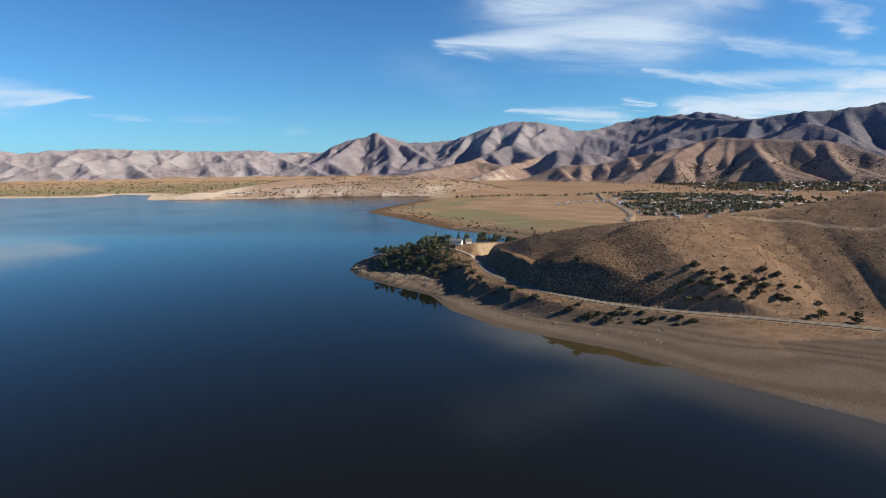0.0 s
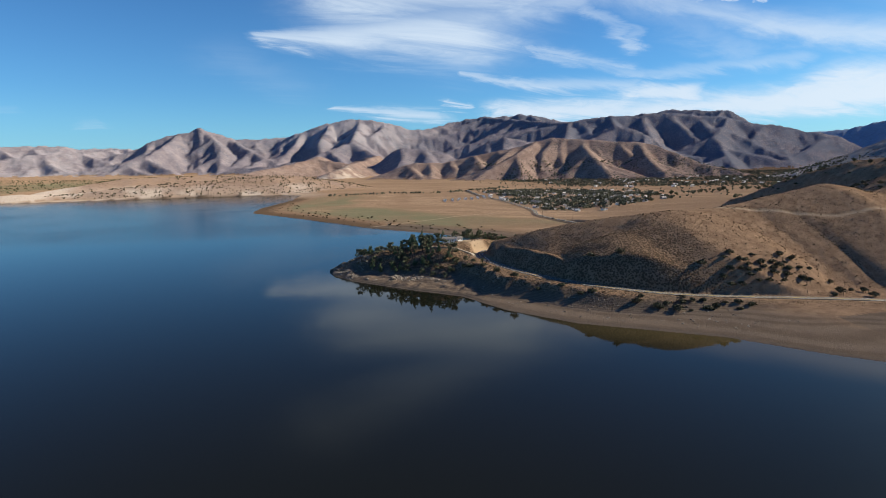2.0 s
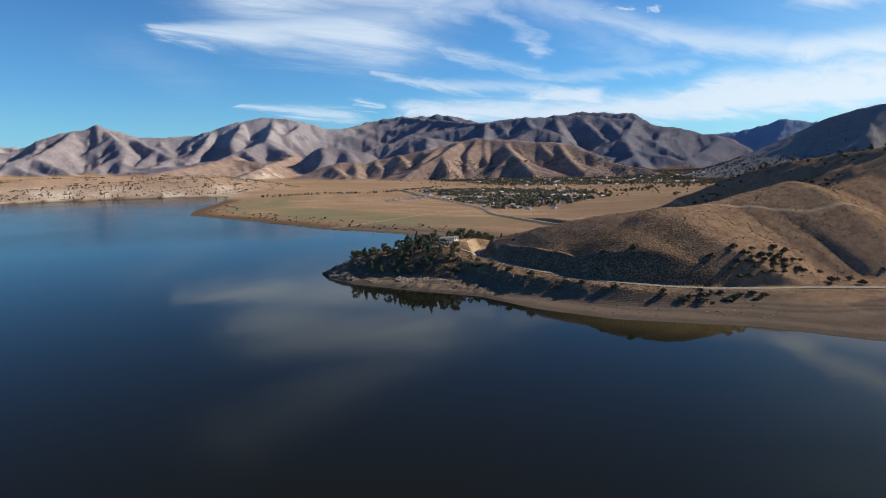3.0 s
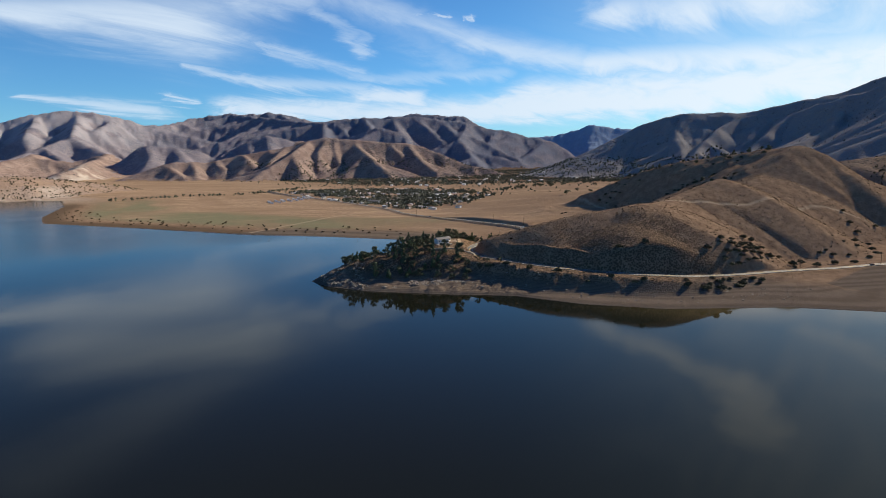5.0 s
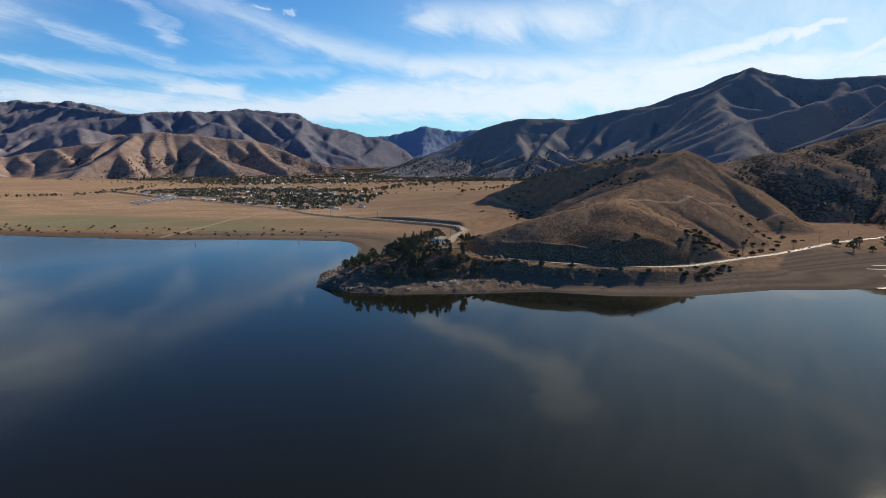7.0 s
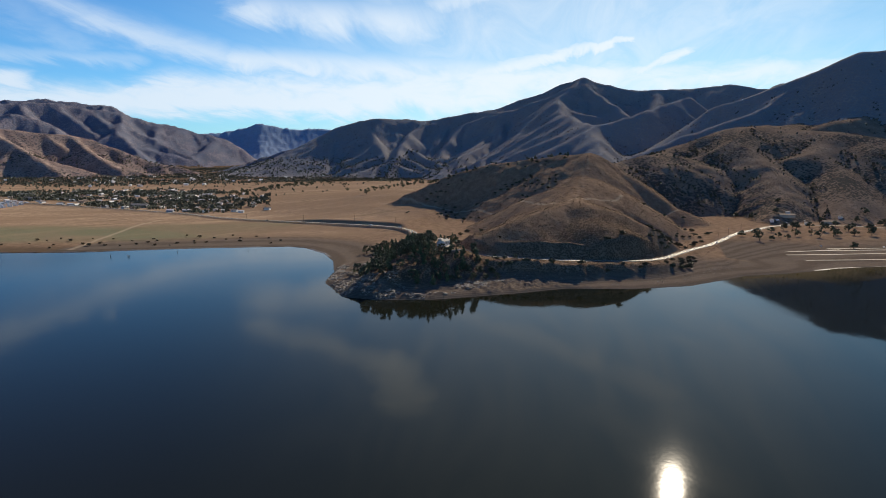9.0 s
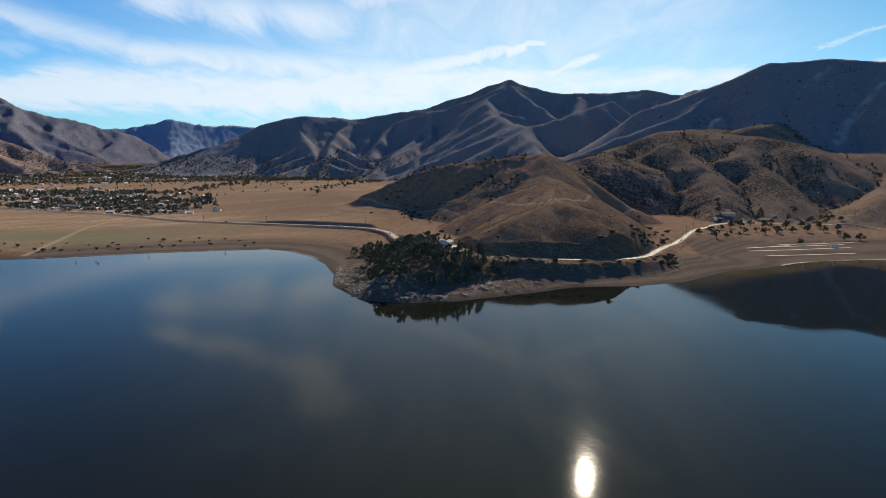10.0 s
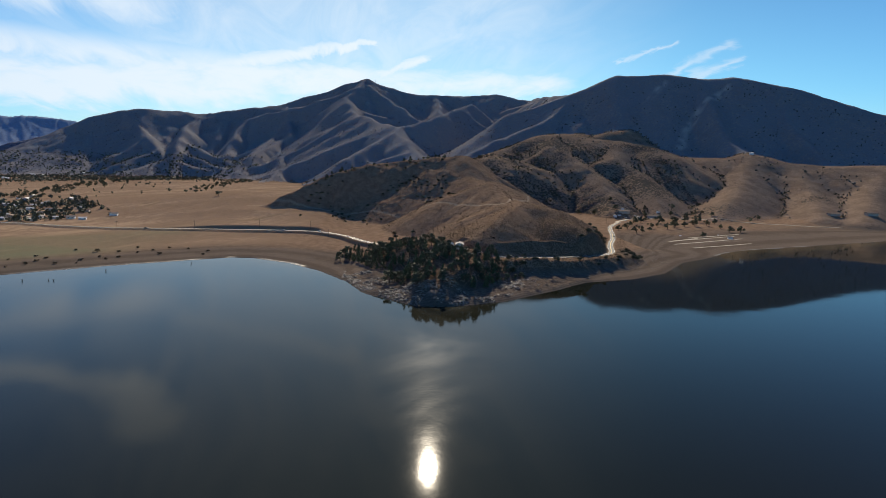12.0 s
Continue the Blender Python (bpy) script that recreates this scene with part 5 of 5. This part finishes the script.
lots = apart(scatter(rng, 900, 90, 440, 480, 990, in_town), 8)
settle(homes, lots[:190], rng, (10, 100, 190, 280))
barn = house("long_building", 16, 6, 2.2, GREY_WALL, GREY_ROOF, "long low commercial building with a grey roof", "town buildings")
settle([barn], [(178, 640), (205, 820), (250, 890)], rng, (15, 105))
trailer = house("mobile_home", 5.4, 2.3, 1.3, WHITE_WALL, PALE_ROOF, "white mobile home in a row at the edge of the fields", "mobile homes")
settle([trailer], [(92 + 3.6 * i + rng.uniform(-1, 1), 724 + 2.4 * i + 11 * (i % 3) + rng.uniform(-2, 2)) for i in range(24)], rng, (80, 90))
far_homes = apart(scatter(rng, 120, 450, 1150, 900, 1500, lambda x, y: sample(FAR, x, y)[0] < 16), 22)
settle([house("house", 7, 4.5, 2.2, WHITE_WALL, PALE_ROOF, "pale house among valley trees", "valley houses")], far_homes[:60], rng, (0, 45, 90, 130))


def tree_stuff(name, points, rng, low, high, count, size, mat, label):
    """Far trees, too many and too small to tell apart, in one mesh."""
    vs, fs = [], []
    for (x, y), z in zip(points, ground_z(points)):
        h = rng.uniform(low, high)
        r = h * rng.uniform(0.42, 0.62)
        clumps = [(Vector((rng.uniform(-0.4, 0.4) * r, rng.uniform(-0.4, 0.4) * r, h * 0.55)), r * 0.8), (Vector((0, 0, h * 0.35)), r * 0.75)]
        cv, cf = leaves(rng, clumps, count, size * h)
        base = Vector((x, y, float(z)))
        i = len(vs)
        vs += [v + base for v in cv]
        fs += [tuple(i + q for q in f) for f in cf]
    return tagged(mesh_object(name, vs, fs, mat), label, "trees", kind="stuff")


green_lots = scatter(rng, 2500, 90, 460, 480, 1000, lambda x, y: in_town(x, y) & (fbm(x, y, 70, 3, 71) + 0.25 * fbm(x, y, 14, 2, 76) > -0.06))
free = np.array(lots[:190])
green_lots = [p for p in green_lots if np.min(np.hypot(free[:, 0] - p[0], free[:, 1] - p[1])) > 3.4]
tree_stuff("town_trees", green_lots, rng, 2.4, 5.0, 12, 0.28, TOWN_LEAF, "dark green garden trees between the town's houses")


def valley_keep(x, y):
    h = sample(FAR, x, y)[0]
    return (h < 52) & (fbm(x, y, 170, 4, 72) > -0.18) & (np.hypot(x - 10, y - 250) > 900) & ~inside(x, y, TOWN) & (y > 0.10 * x + 500)


tree_stuff("valley_woods", scatter(rng, 13000, 430, 2100, 520, 1900, valley_keep), rng, 2.6, 5.4, 6, 0.38, TOWN_LEAF, "dark oak woods on the valley floor")


def edge_keep(x, y):
    d, _, _ = line_field(x, y, [(-30, 945), (60, 960), (130, 950), (200, 1000), (300, 1100)])
    return d < 14


tree_stuff("field_edge_trees", scatter(rng, 130, -40, 320, 900, 1130, edge_keep), rng, 2.5, 5.0, 14, 0.26, TOWN_LEAF, "line of dark trees behind the fields")


def lone_keep(x, y):
    h, _, g, _ = sample(MID, x, y)
    return ((g == GROUPS.index("flat")) & (h < 26) & (y > 560) & ~inside(x, y, TOWN)) | ((g == GROUPS.index("foothill")) & (h < 60) & (fbm(x, y, 120, 3, 73) > 0.05))


tree_stuff("scattered_oaks", scatter(rng, 700, 330, 1400, 560, 1900, lone_keep), rng, 2.0, 4.4, 10, 0.29, TOWN_LEAF, "scattered dark oaks on dry valley grass")


def dots_keep(x, y):
    h, _, g, _ = sample(FAR, x, y)
    return (g == GROUPS.index("shore_hill")) & (h > 2)


tree_stuff("bluff_scrub", scatter(rng, 1700, -470, 60, 1000, 1380, lambda x, y: dots_keep(x, y) & (fbm(x, y, 50, 3, 84) + 0.35 * smooth(-380, -120, x) + 0.3 * smooth(90, 40, shore_distance(x, y)) > 0.16)), rng, 1.5, 3.4, 8, 0.34, BRUSH_LEAF, "dark scrub dotted over the pale bluffs")


def reed_keep(x, y):
    return (shore_distance(x, y) > 12) & (fbm(x, y, 160, 3, 74) > -0.2) & (np.abs(x + 1300) < 1100)


tree_stuff("marsh_willows", scatter(rng, 3000, -2300, -640, 1180, 2700, reed_keep), rng, 1.5, 4.0, 5, 0.55, MARSH_LEAF, "grey-green willows and reeds on the far marsh")


def mountain_keep(x, y):
    h, wet, g, _ = sample(MID, x, y)
    ok = (g == GROUPS.index("mountain")) | (g == GROUPS.index("slope"))
    return ok & ((wet + 1.6 * fbm(x, y, 130, 3, 75) > 1.8) | ((h < 48) & (x > 700) & (fbm(x, y, 90, 3, 86) > -0.15))) & (x > 250)


tree_stuff("mountainside_scrub", apart(scatter(rng, 1500, 250, 640, -220, 230, slope_keep), 2.6), rng, 1.3, 3.4, 22, 0.22, BRUSH_LEAF, "dark oak scrub in the gullies of the slope")
tree_stuff("mountain_scrub", scatter(rng, 6500, 260, 1600, -500, 1150, mountain_keep), rng, 1.5, 3.4, 6, 0.38, HIGH_LEAF, "dark oak scrub over the mountain slopes")

# ---- shore flats ----
dry = [bush(90 + i, h, s, 150, DRY_LEAF, "shrub") for i, (h, s) in enumerate(((1.3, 1.2), (1.0, 1.0), (1.6, 1.4)))]


def strand_keep(x, y):
    ds = shore_distance(x, y)
    return (ds > 10) & (ds < 46)


plant_all(dry, apart(scatter(rng, 260, -150, 60, 385, 800, strand_keep), 6)[:105], rng, 0.6, 1.25, 0.05, "bare brown shrub on the dry lake bed", "shrubs on the lake bed")


def snag(seed):
    rng = random.Random(seed)
    ob = new("dead_shrub")
    vs, fs = [], []
    for k in range(9):
        ang, out = rng.uniform(0, 6.28), rng.uniform(0.3, 1.1)
        mid_ = Vector((math.cos(ang) * out * 0.4, math.sin(ang) * out * 0.4, rng.uniform(0.5, 1.0)))
        tip = Vector((math.cos(ang) * out, math.sin(ang) * out, rng.uniform(1.0, 1.9)))
        limb(vs, fs, (0, 0, -0.6), mid_, 0.06, 0.04, 5)
        limb(vs, fs, mid_, tip, 0.04, 0.012, 4)
        limb(vs, fs, mid_, mid_ + Vector((rng.uniform(-0.5, 0.5), rng.uniform(-0.5, 0.5), 0.6)), 0.03, 0.01, 4)
    mesh_object("branches", vs, fs, BARK, ob)
    return tagged(ob, "bare dead shrub standing in shallow water", "shrub", "drowned shrubs")


for i, (x, y) in enumerate(((13, 390), (-8, 418), (-30, 427), (-31, 438), (-28, 430))):
    snag(100 + i).matrix_basis = pose(x, y, 0.0, 0, 0, 50 * i) @ Matrix.Scale(0.6, 4)

# ---- camp ground ----
camp_oaks = [oak(110 + i, h, s, 260, None, 0.36) for i, (h, s) in enumerate(((4.2, 2.4), (3.4, 2.2)))]
CAMP = [(166, 132), (175, 122), (152, 124), (179, 109), (173, 105), (202, 86), (189, 84), (233, 57), (212, 59), (230, 43), (221, 35), (204, 32), (180, 38),
        (256, 65), (285, 63), (294, 17), (297, 1), (268, 6), (182, 28), (148, 76), (240, 90), (215, 100), (250, 40), (225, 75), (262, 25), (200, 110), (160, 116),
        (275, 95), (290, 110), (198, 74), (208, 70), (216, 48), (238, 66), (246, 78), (258, 48), (244, 30), (262, 58), (282, 24), (228, 90), (188, 98), (300, 30), (310, 120), (305, 90), (280, 40), (236, 20), (250, -20), (270, -40)]
plant_all(camp_oaks, CAMP, rng, 0.9, 1.5, 0.05, "leafy oak shading the camp ground", "camp ground trees")
for a, b in (((90, 112), (117, 58)), ((104, 118), (142, 50)), ((116, 116), (139, 85)), ((122, 110), (156, 48)), ((140, 91), (169, 37))):
    mid_ = ((a[0] + b[0]) / 2, (a[1] + b[1]) / 2)
    tagged(part("gravel_lane", drape([a, mid_, b], -0.8, 0.8, 0.10, 6, 0.4), LANE), "pale gravel camping lane on the flat shore", "lane", kind="structure")
tagged(part("camp_road", drape([(225, 112), (240, 104), (262, 84), (268, 50), (258, 10), (240, -40), (225, -90)], -1.4, 1.4, 0.12, 6, 0.4), LANE), "pale camp ground road", "road", kind="structure")
hall = house("camp_building", 11, 4.5, 1.7, TAN_WALL, RED_ROOF, "long low camp building with a dark roof", "camp buildings")
settle([hall], [(275, 88), (281, 57), (262, -108), (250, -135)], rng, (98, 104))
kiosk = house("cabin", 3, 2.4, 1.3, WHITE_WALL, GREY_ROOF, "small white cabin by the camp ground", "camp cabins")
settle([kiosk], [(282, 86), (270, 75), (290, 48), (140, 60), (262, 100)], rng, (0, 70))
hut = house("hut", 4.6, 3.2, 1.8, WHITE_WALL, PALE_ROOF, "small white hut high on the grassy slope")
hut.matrix_basis = pose(500, -166, float(ground_z([(500, -166)])[0]), 0, 0, 40)


# ---- vehicles ----
def wheel(parent, x, y, r, w):
    bm = bmesh.new()
    bmesh.ops.create_cone(bm, cap_ends=True, segments=14, radius1=r, radius2=r, depth=w, matrix=Matrix.Translation((x, y, r)) @ Matrix.Rotation(radians(90), 4, "X"))
    tyre = part("wheel", bm, TYRE, parent)
    bm = bmesh.new()
    bmesh.ops.create_cone(bm, cap_ends=True, segments=12, radius1=r * 0.55, radius2=r * 0.5, depth=w + 0.02, matrix=Matrix.Translation((x, y, r)) @ Matrix.Rotation(radians(90), 4, "X"))
    part("rim", bm, STEEL, tyre, "steel rim")


def car(paint, label):
    ob = new("car")
    prof = [(-1.02, 0.14), (-1.03, 0.36), (-0.62, 0.42), (-0.36, 0.65), (0.42, 0.67), (0.78, 0.44), (1.0, 0.40), (1.02, 0.14)]
    bm = bmesh.new()
    sides = [[bm.verts.new((x, y * (0.82 if z > 0.5 else 1.0), z)) for x, z in prof] for y in (-0.41, 0.41)]
    n = len(prof)
    for i in range(n):
        bm.faces.new((sides[0][i], sides[0][(i + 1) % n], sides[1][(i + 1) % n], sides[1][i]))
    bm.faces.new(sides[0])
    bm.faces.new(list(reversed(sides[1])))
    bmesh.ops.recalc_face_normals(bm, faces=bm.faces)
    part("body", bm, paint, ob)
    box_part("side_window", (-0.33, 0.40, -0.40, -0.345, 0.44, 0.61), GLASS_DARK, ob)
    box_part("side_window", (-0.33, 0.40, 0.345, 0.40, 0.44, 0.61), GLASS_DARK, ob)
    bm = bmesh.new()
    for a, b, z0, z1 in ((-0.61, -0.37, 0.44, 0.65), (0.77, 0.43, 0.45, 0.66)):
        bm.faces.new([bm.verts.new(p) for p in ((a - math.copysign(0.02, b - a), -0.33, z0 + 0.015), (b - math.copysign(0.02, b - a), -0.30, z1 + 0.01),
                                                (b - math.copysign(0.02, b - a), 0.30, z1 + 0.01), (a - math.copysign(0.02, b - a), 0.33, z0 + 0.015))])
    part("windscreen", bm, GLASS_DARK, ob)
    for y in (-0.28, 0.28):
        box_part("headlight", (-1.05, -1.0, y - 0.07, y + 0.07, 0.25, 0.32), LAMP_GLASS, ob)
    for x in (-0.62, 0.62):
        for y in (-0.36, 0.36):
            wheel(ob, x, y, 0.15, 0.11)
    return tagged(ob, label, "car", "cars on the road")


def truck():
    ob = new("truck")
    box_part("cargo_box", (-0.9, 1.9, -0.52, 0.52, 0.34, 1.5), CAR_WHITE, ob, "white cargo box", 0.03)
    box_part("cab", (-1.75, -0.95, -0.48, 0.48, 0.3, 1.12), CAR_WHITE, ob, "white cab", 0.08)
    box_part("chassis", (-1.7, 1.85, -0.4, 0.4, 0.18, 0.33), TYRE, ob, "dark chassis")
    box_part("windscreen", (-1.77, -1.72, -0.4, 0.4, 0.68, 1.0), GLASS_DARK, ob)
    box_part("side_window", (-1.55, -1.1, -0.5, -0.46, 0.7, 1.0), GLASS_DARK, ob)
    box_part("side_window", (-1.55, -1.1, 0.46, 0.5, 0.7, 1.0), GLASS_DARK, ob)
    for x in (-1.35, 1.05, 1.5):
        for y in (-0.42, 0.42):
            wheel(ob, x, y, 0.2, 0.14)
    return tagged(ob, "white box truck parked by the camp ground", "truck")


def on_road(ob, x, y, lane):
    """Stands a vehicle in a lane at the place on the road nearest to x, y."""
    i = min(range(1, len(ROAD) - 1), key=lambda k: (ROAD[k][0] - x) ** 2 + (ROAD[k][1] - y) ** 2)
    a, b = Vector(ROAD[i - 1]), Vector(ROAD[i + 1])
    t = (b - a).normalized()
    p = Vector(ROAD[i]) + Vector((-t.y, t.x, 0)) * lane * 0.72
    rz_ = math.atan2(t.y, t.x) + (0 if lane > 0 else math.pi)
    ob.matrix_basis = Matrix.Translation((p.x, p.y, p.z + 0.06)) @ Euler((0, -math.asin(t.z) * (1 if lane > 0 else -1), rz_)).to_matrix().to_4x4()


camp_truck = truck()
camp_truck.matrix_basis = pose(262, 96, float(ground_z([(262, 96)])[0]) + 0.02, 0, 0, 25)
for paint, label, x, y, lane in ((CAR_DARK, "dark car in the bend of the road", -2, 246, 1),
                                 (CAR_DARK, "dark car on the straight by the camp ground", 120, 147, 1), (CAR_WHITE, "white car on the straight road", 150, 139, -1),
                                 (CAR_RED, "dark red car on the valley road", 85, 323, 1), (CAR_WHITE, "white car on the valley road", 112, 345, -1),
                                 (CAR_SILVER, "silver car on the valley road", 118, 372, 1), (CAR_DARK, "dark car on the far valley road", 112, 450, 1)):
    on_road(car(paint, label), x, y, lane)
camp_car = car(CAR_WHITE, "white car parked in the camp ground")
for i, (x, y, m) in enumerate(((282, 74, None), (274, 62, 1), (262, 90, 1), (246, 96, 1), (160, 58, 1), (150, 92, 1), (276, 30, 1))):
    ob = camp_car if m is None else copy_thing(camp_car, Matrix.Identity(4))
    ob.matrix_basis = pose(x, y, float(ground_z([(x, y)])[0]) + 0.02, 0, 0, 37 * i)
    tagged(ob, "white car parked in the camp ground", "car", "parked cars")


# ---- poles and mast ----
def pole():
    ob = new("utility_pole")
    vs, fs = [], []
    limb(vs, fs, (0, 0, -0.5), (0, 0, 5.2), 0.10, 0.06, 7)
    mesh_object("post", vs, fs, TIMBER, ob)
    box_part("crossarm", (-0.75, 0.75, -0.05, 0.05, 4.7, 4.82), TIMBER, ob)
    for x in (-0.65, 0.0, 0.65):
        box_part("insulator", (x - 0.04, x + 0.04, -0.04, 0.04, 4.82, 4.98), STEEL, ob)
    return tagged(ob, "brown timber utility pole beside the road", "pole", "utility poles")


first = pole()
spots_ = [(70, 321), (100, 338), (121, 352), (124, 385), (121, 425), (115, 470), (95, 167), (130, 149), (165, 140), (205, 128)]
for i, ((x, y), z) in enumerate(zip(spots_, ground_z(spots_))):
    ob = first if i == 0 else copy_thing(first, Matrix.Identity(4))
    ob.matrix_basis = pose(x, y, float(z), 0, 0, 20 * i)

mast = new("radio_mast")
vs, fs = [], []
for k in range(3):
    ang = 2.1 * k
    limb(vs, fs, (math.cos(ang) * 1.4, math.sin(ang) * 1.4, -3), (math.cos(ang) * 0.3, math.sin(ang) * 0.3, 24), 0.22, 0.12, 5)
mesh_object("legs", vs, fs, STEEL, mast)
for z in range(2, 24, 4):
    vs, fs = [], []
    r = 1.4 - 1.1 * z / 24
    for k in range(3):
        limb(vs, fs, (math.cos(2.1 * k) * r, math.sin(2.1 * k) * r, z), (math.cos(2.1 * (k + 1)) * r, math.sin(2.1 * (k + 1)) * r, z + 2), 0.07, 0.07, 4)
    mesh_object("brace", vs, fs, STEEL, mast)
tagged(mast, "thin steel radio mast on the summit", "mast")
mast.matrix_basis = pose(1580, 380, float(ground_z([(1580, 380)])[0])) @ Matrix.Scale(0.45, 4)


# ---- loose stones and ground scrub ----
def boulders(name, points, rng, low, high, label):
    vs, fs = [], []
    ico = bmesh.new()
    bmesh.ops.create_icosphere(ico, subdivisions=1, radius=1)
    shape = [v.co.copy() for v in ico.verts]
    tri = [tuple(v.index for v in f.verts) for f in ico.faces]
    ico.free()
    for (x, y), z in zip(points, ground_z(points)):
        s = low + (high - low) * rng.random() ** 2.5
        sx, sy, sz = s * rng.uniform(0.8, 2.6), s * rng.uniform(0.6, 1.1), s * rng.uniform(0.35, 0.7)
        turn = Euler((rng.uniform(-0.4, 0.4), rng.uniform(-0.4, 0.4), rng.uniform(0, 6.28))).to_matrix()
        i = len(vs)
        base = Vector((x, y, float(z) + sz * 0.25))
        for c in shape:
            j = 1 + rng.uniform(-0.22, 0.22)
            vs.append(base + turn @ Vector((c.x * sx * j, c.y * sy * j, c.z * sz * j)))
        fs += [tuple(i + q for q in f) for f in tri]
    return tagged(mesh_object(name, vs, fs, STONE), label, "rocks", kind="stuff")


def rocky_keep(x, y):
    ds = shore_distance(x, y)
    return (ds > 0.3) & (ds < 5 + 12 * smooth(-0.2, 0.3, fbm(x, y, 14, 2, 83))) & (fbm(x, y, 6, 2, 81) > -0.12) & (y + 0.6 * x > 222)


boulders("shore_rocks", scatter(rng, 4500, -72, 8, 180, 318, rocky_keep), rng, 0.08, 0.46, "pale weathered boulders along the headland's waterline")


def bank_keep(x, y):
    rd, _, _ = line_field(x, y, ROAD)
    return (rd > 3) & (shore_distance(x, y) > 5) & (y < 262)


boulders("bank_rocks", scatter(rng, 420, -40, 70, 150, 262, lambda x, y: bank_keep(x, y) & (shore_distance(x, y) < 26)), rng, 0.08, 0.4, "small grey stones on the bank below the road")


def scrub_keep(x, y):
    rd, _, _ = line_field(x, y, ROAD)
    td, _, _ = line_field(x, y, TRACK)
    ds = shore_distance(x, y)
    h, wet, g, _ = sample(NEAR, x, y)
    dense = fbm(x, y, 30, 3, 82) + 0.35 * smooth(75, 30, x) + 0.10 * wet - 0.15
    hill = (g == GROUPS.index("hill")) | (g == GROUPS.index("knoll"))
    bank = (g == GROUPS.index("flat")) & (h > 2.4) & (y < 260) & (x < 130)
    return (rd > 2.6) & (td > 1.2) & (ds > 9) & ((hill & (dense > -0.12)) | (bank & (dense > -0.3)) | (g == GROUPS.index("peninsula")))


def scrub(name, points, rng, label, mat, low, high):
    vs, fs = [], []
    for (x, y), z in zip(points, ground_z(points)):
        s = rng.uniform(low, high)
        base = Vector((x, y, float(z) + s * 0.2))
        for _ in range(4):
            d = Vector((rng.gauss(0, 1), rng.gauss(0, 1), rng.gauss(0, 0.6))).normalized()
            a = d.orthogonal().normalized() * s
            b = d.cross(a).normalized() * s * 0.8
            c = base + Vector((rng.uniform(-0.4, 0.4), rng.uniform(-0.4, 0.4), rng.uniform(-0.1, 0.3))) * s
            i = len(vs)
            vs += [c + a, c + b, c - a, c - b]
            fs.append((i, i + 1, i + 2, i + 3))
    return tagged(mesh_object(name, vs, fs, mat), label, "scrub", kind="stuff")


scrub("dark_scrub", scatter(rng, 17000, -60, 300, 150, 400, scrub_keep), rng, "knee-high dark sage scrub on the dry hill", SAGE_LEAF, 0.08, 0.19)
scrub("dry_tufts", scatter(rng, 6000, -60, 300, 110, 400, lambda x, y: (shore_distance(x, y) > 14) & (line_field(x, y, ROAD)[0] > 2.4) & ((sample(NEAR, x, y)[2] != 0) | ((y < 262) & (sample(NEAR, x, y)[0] > 3.2)))), rng, "tufts of dry straw-coloured grass", DRY_LEAF, 0.12, 0.34)
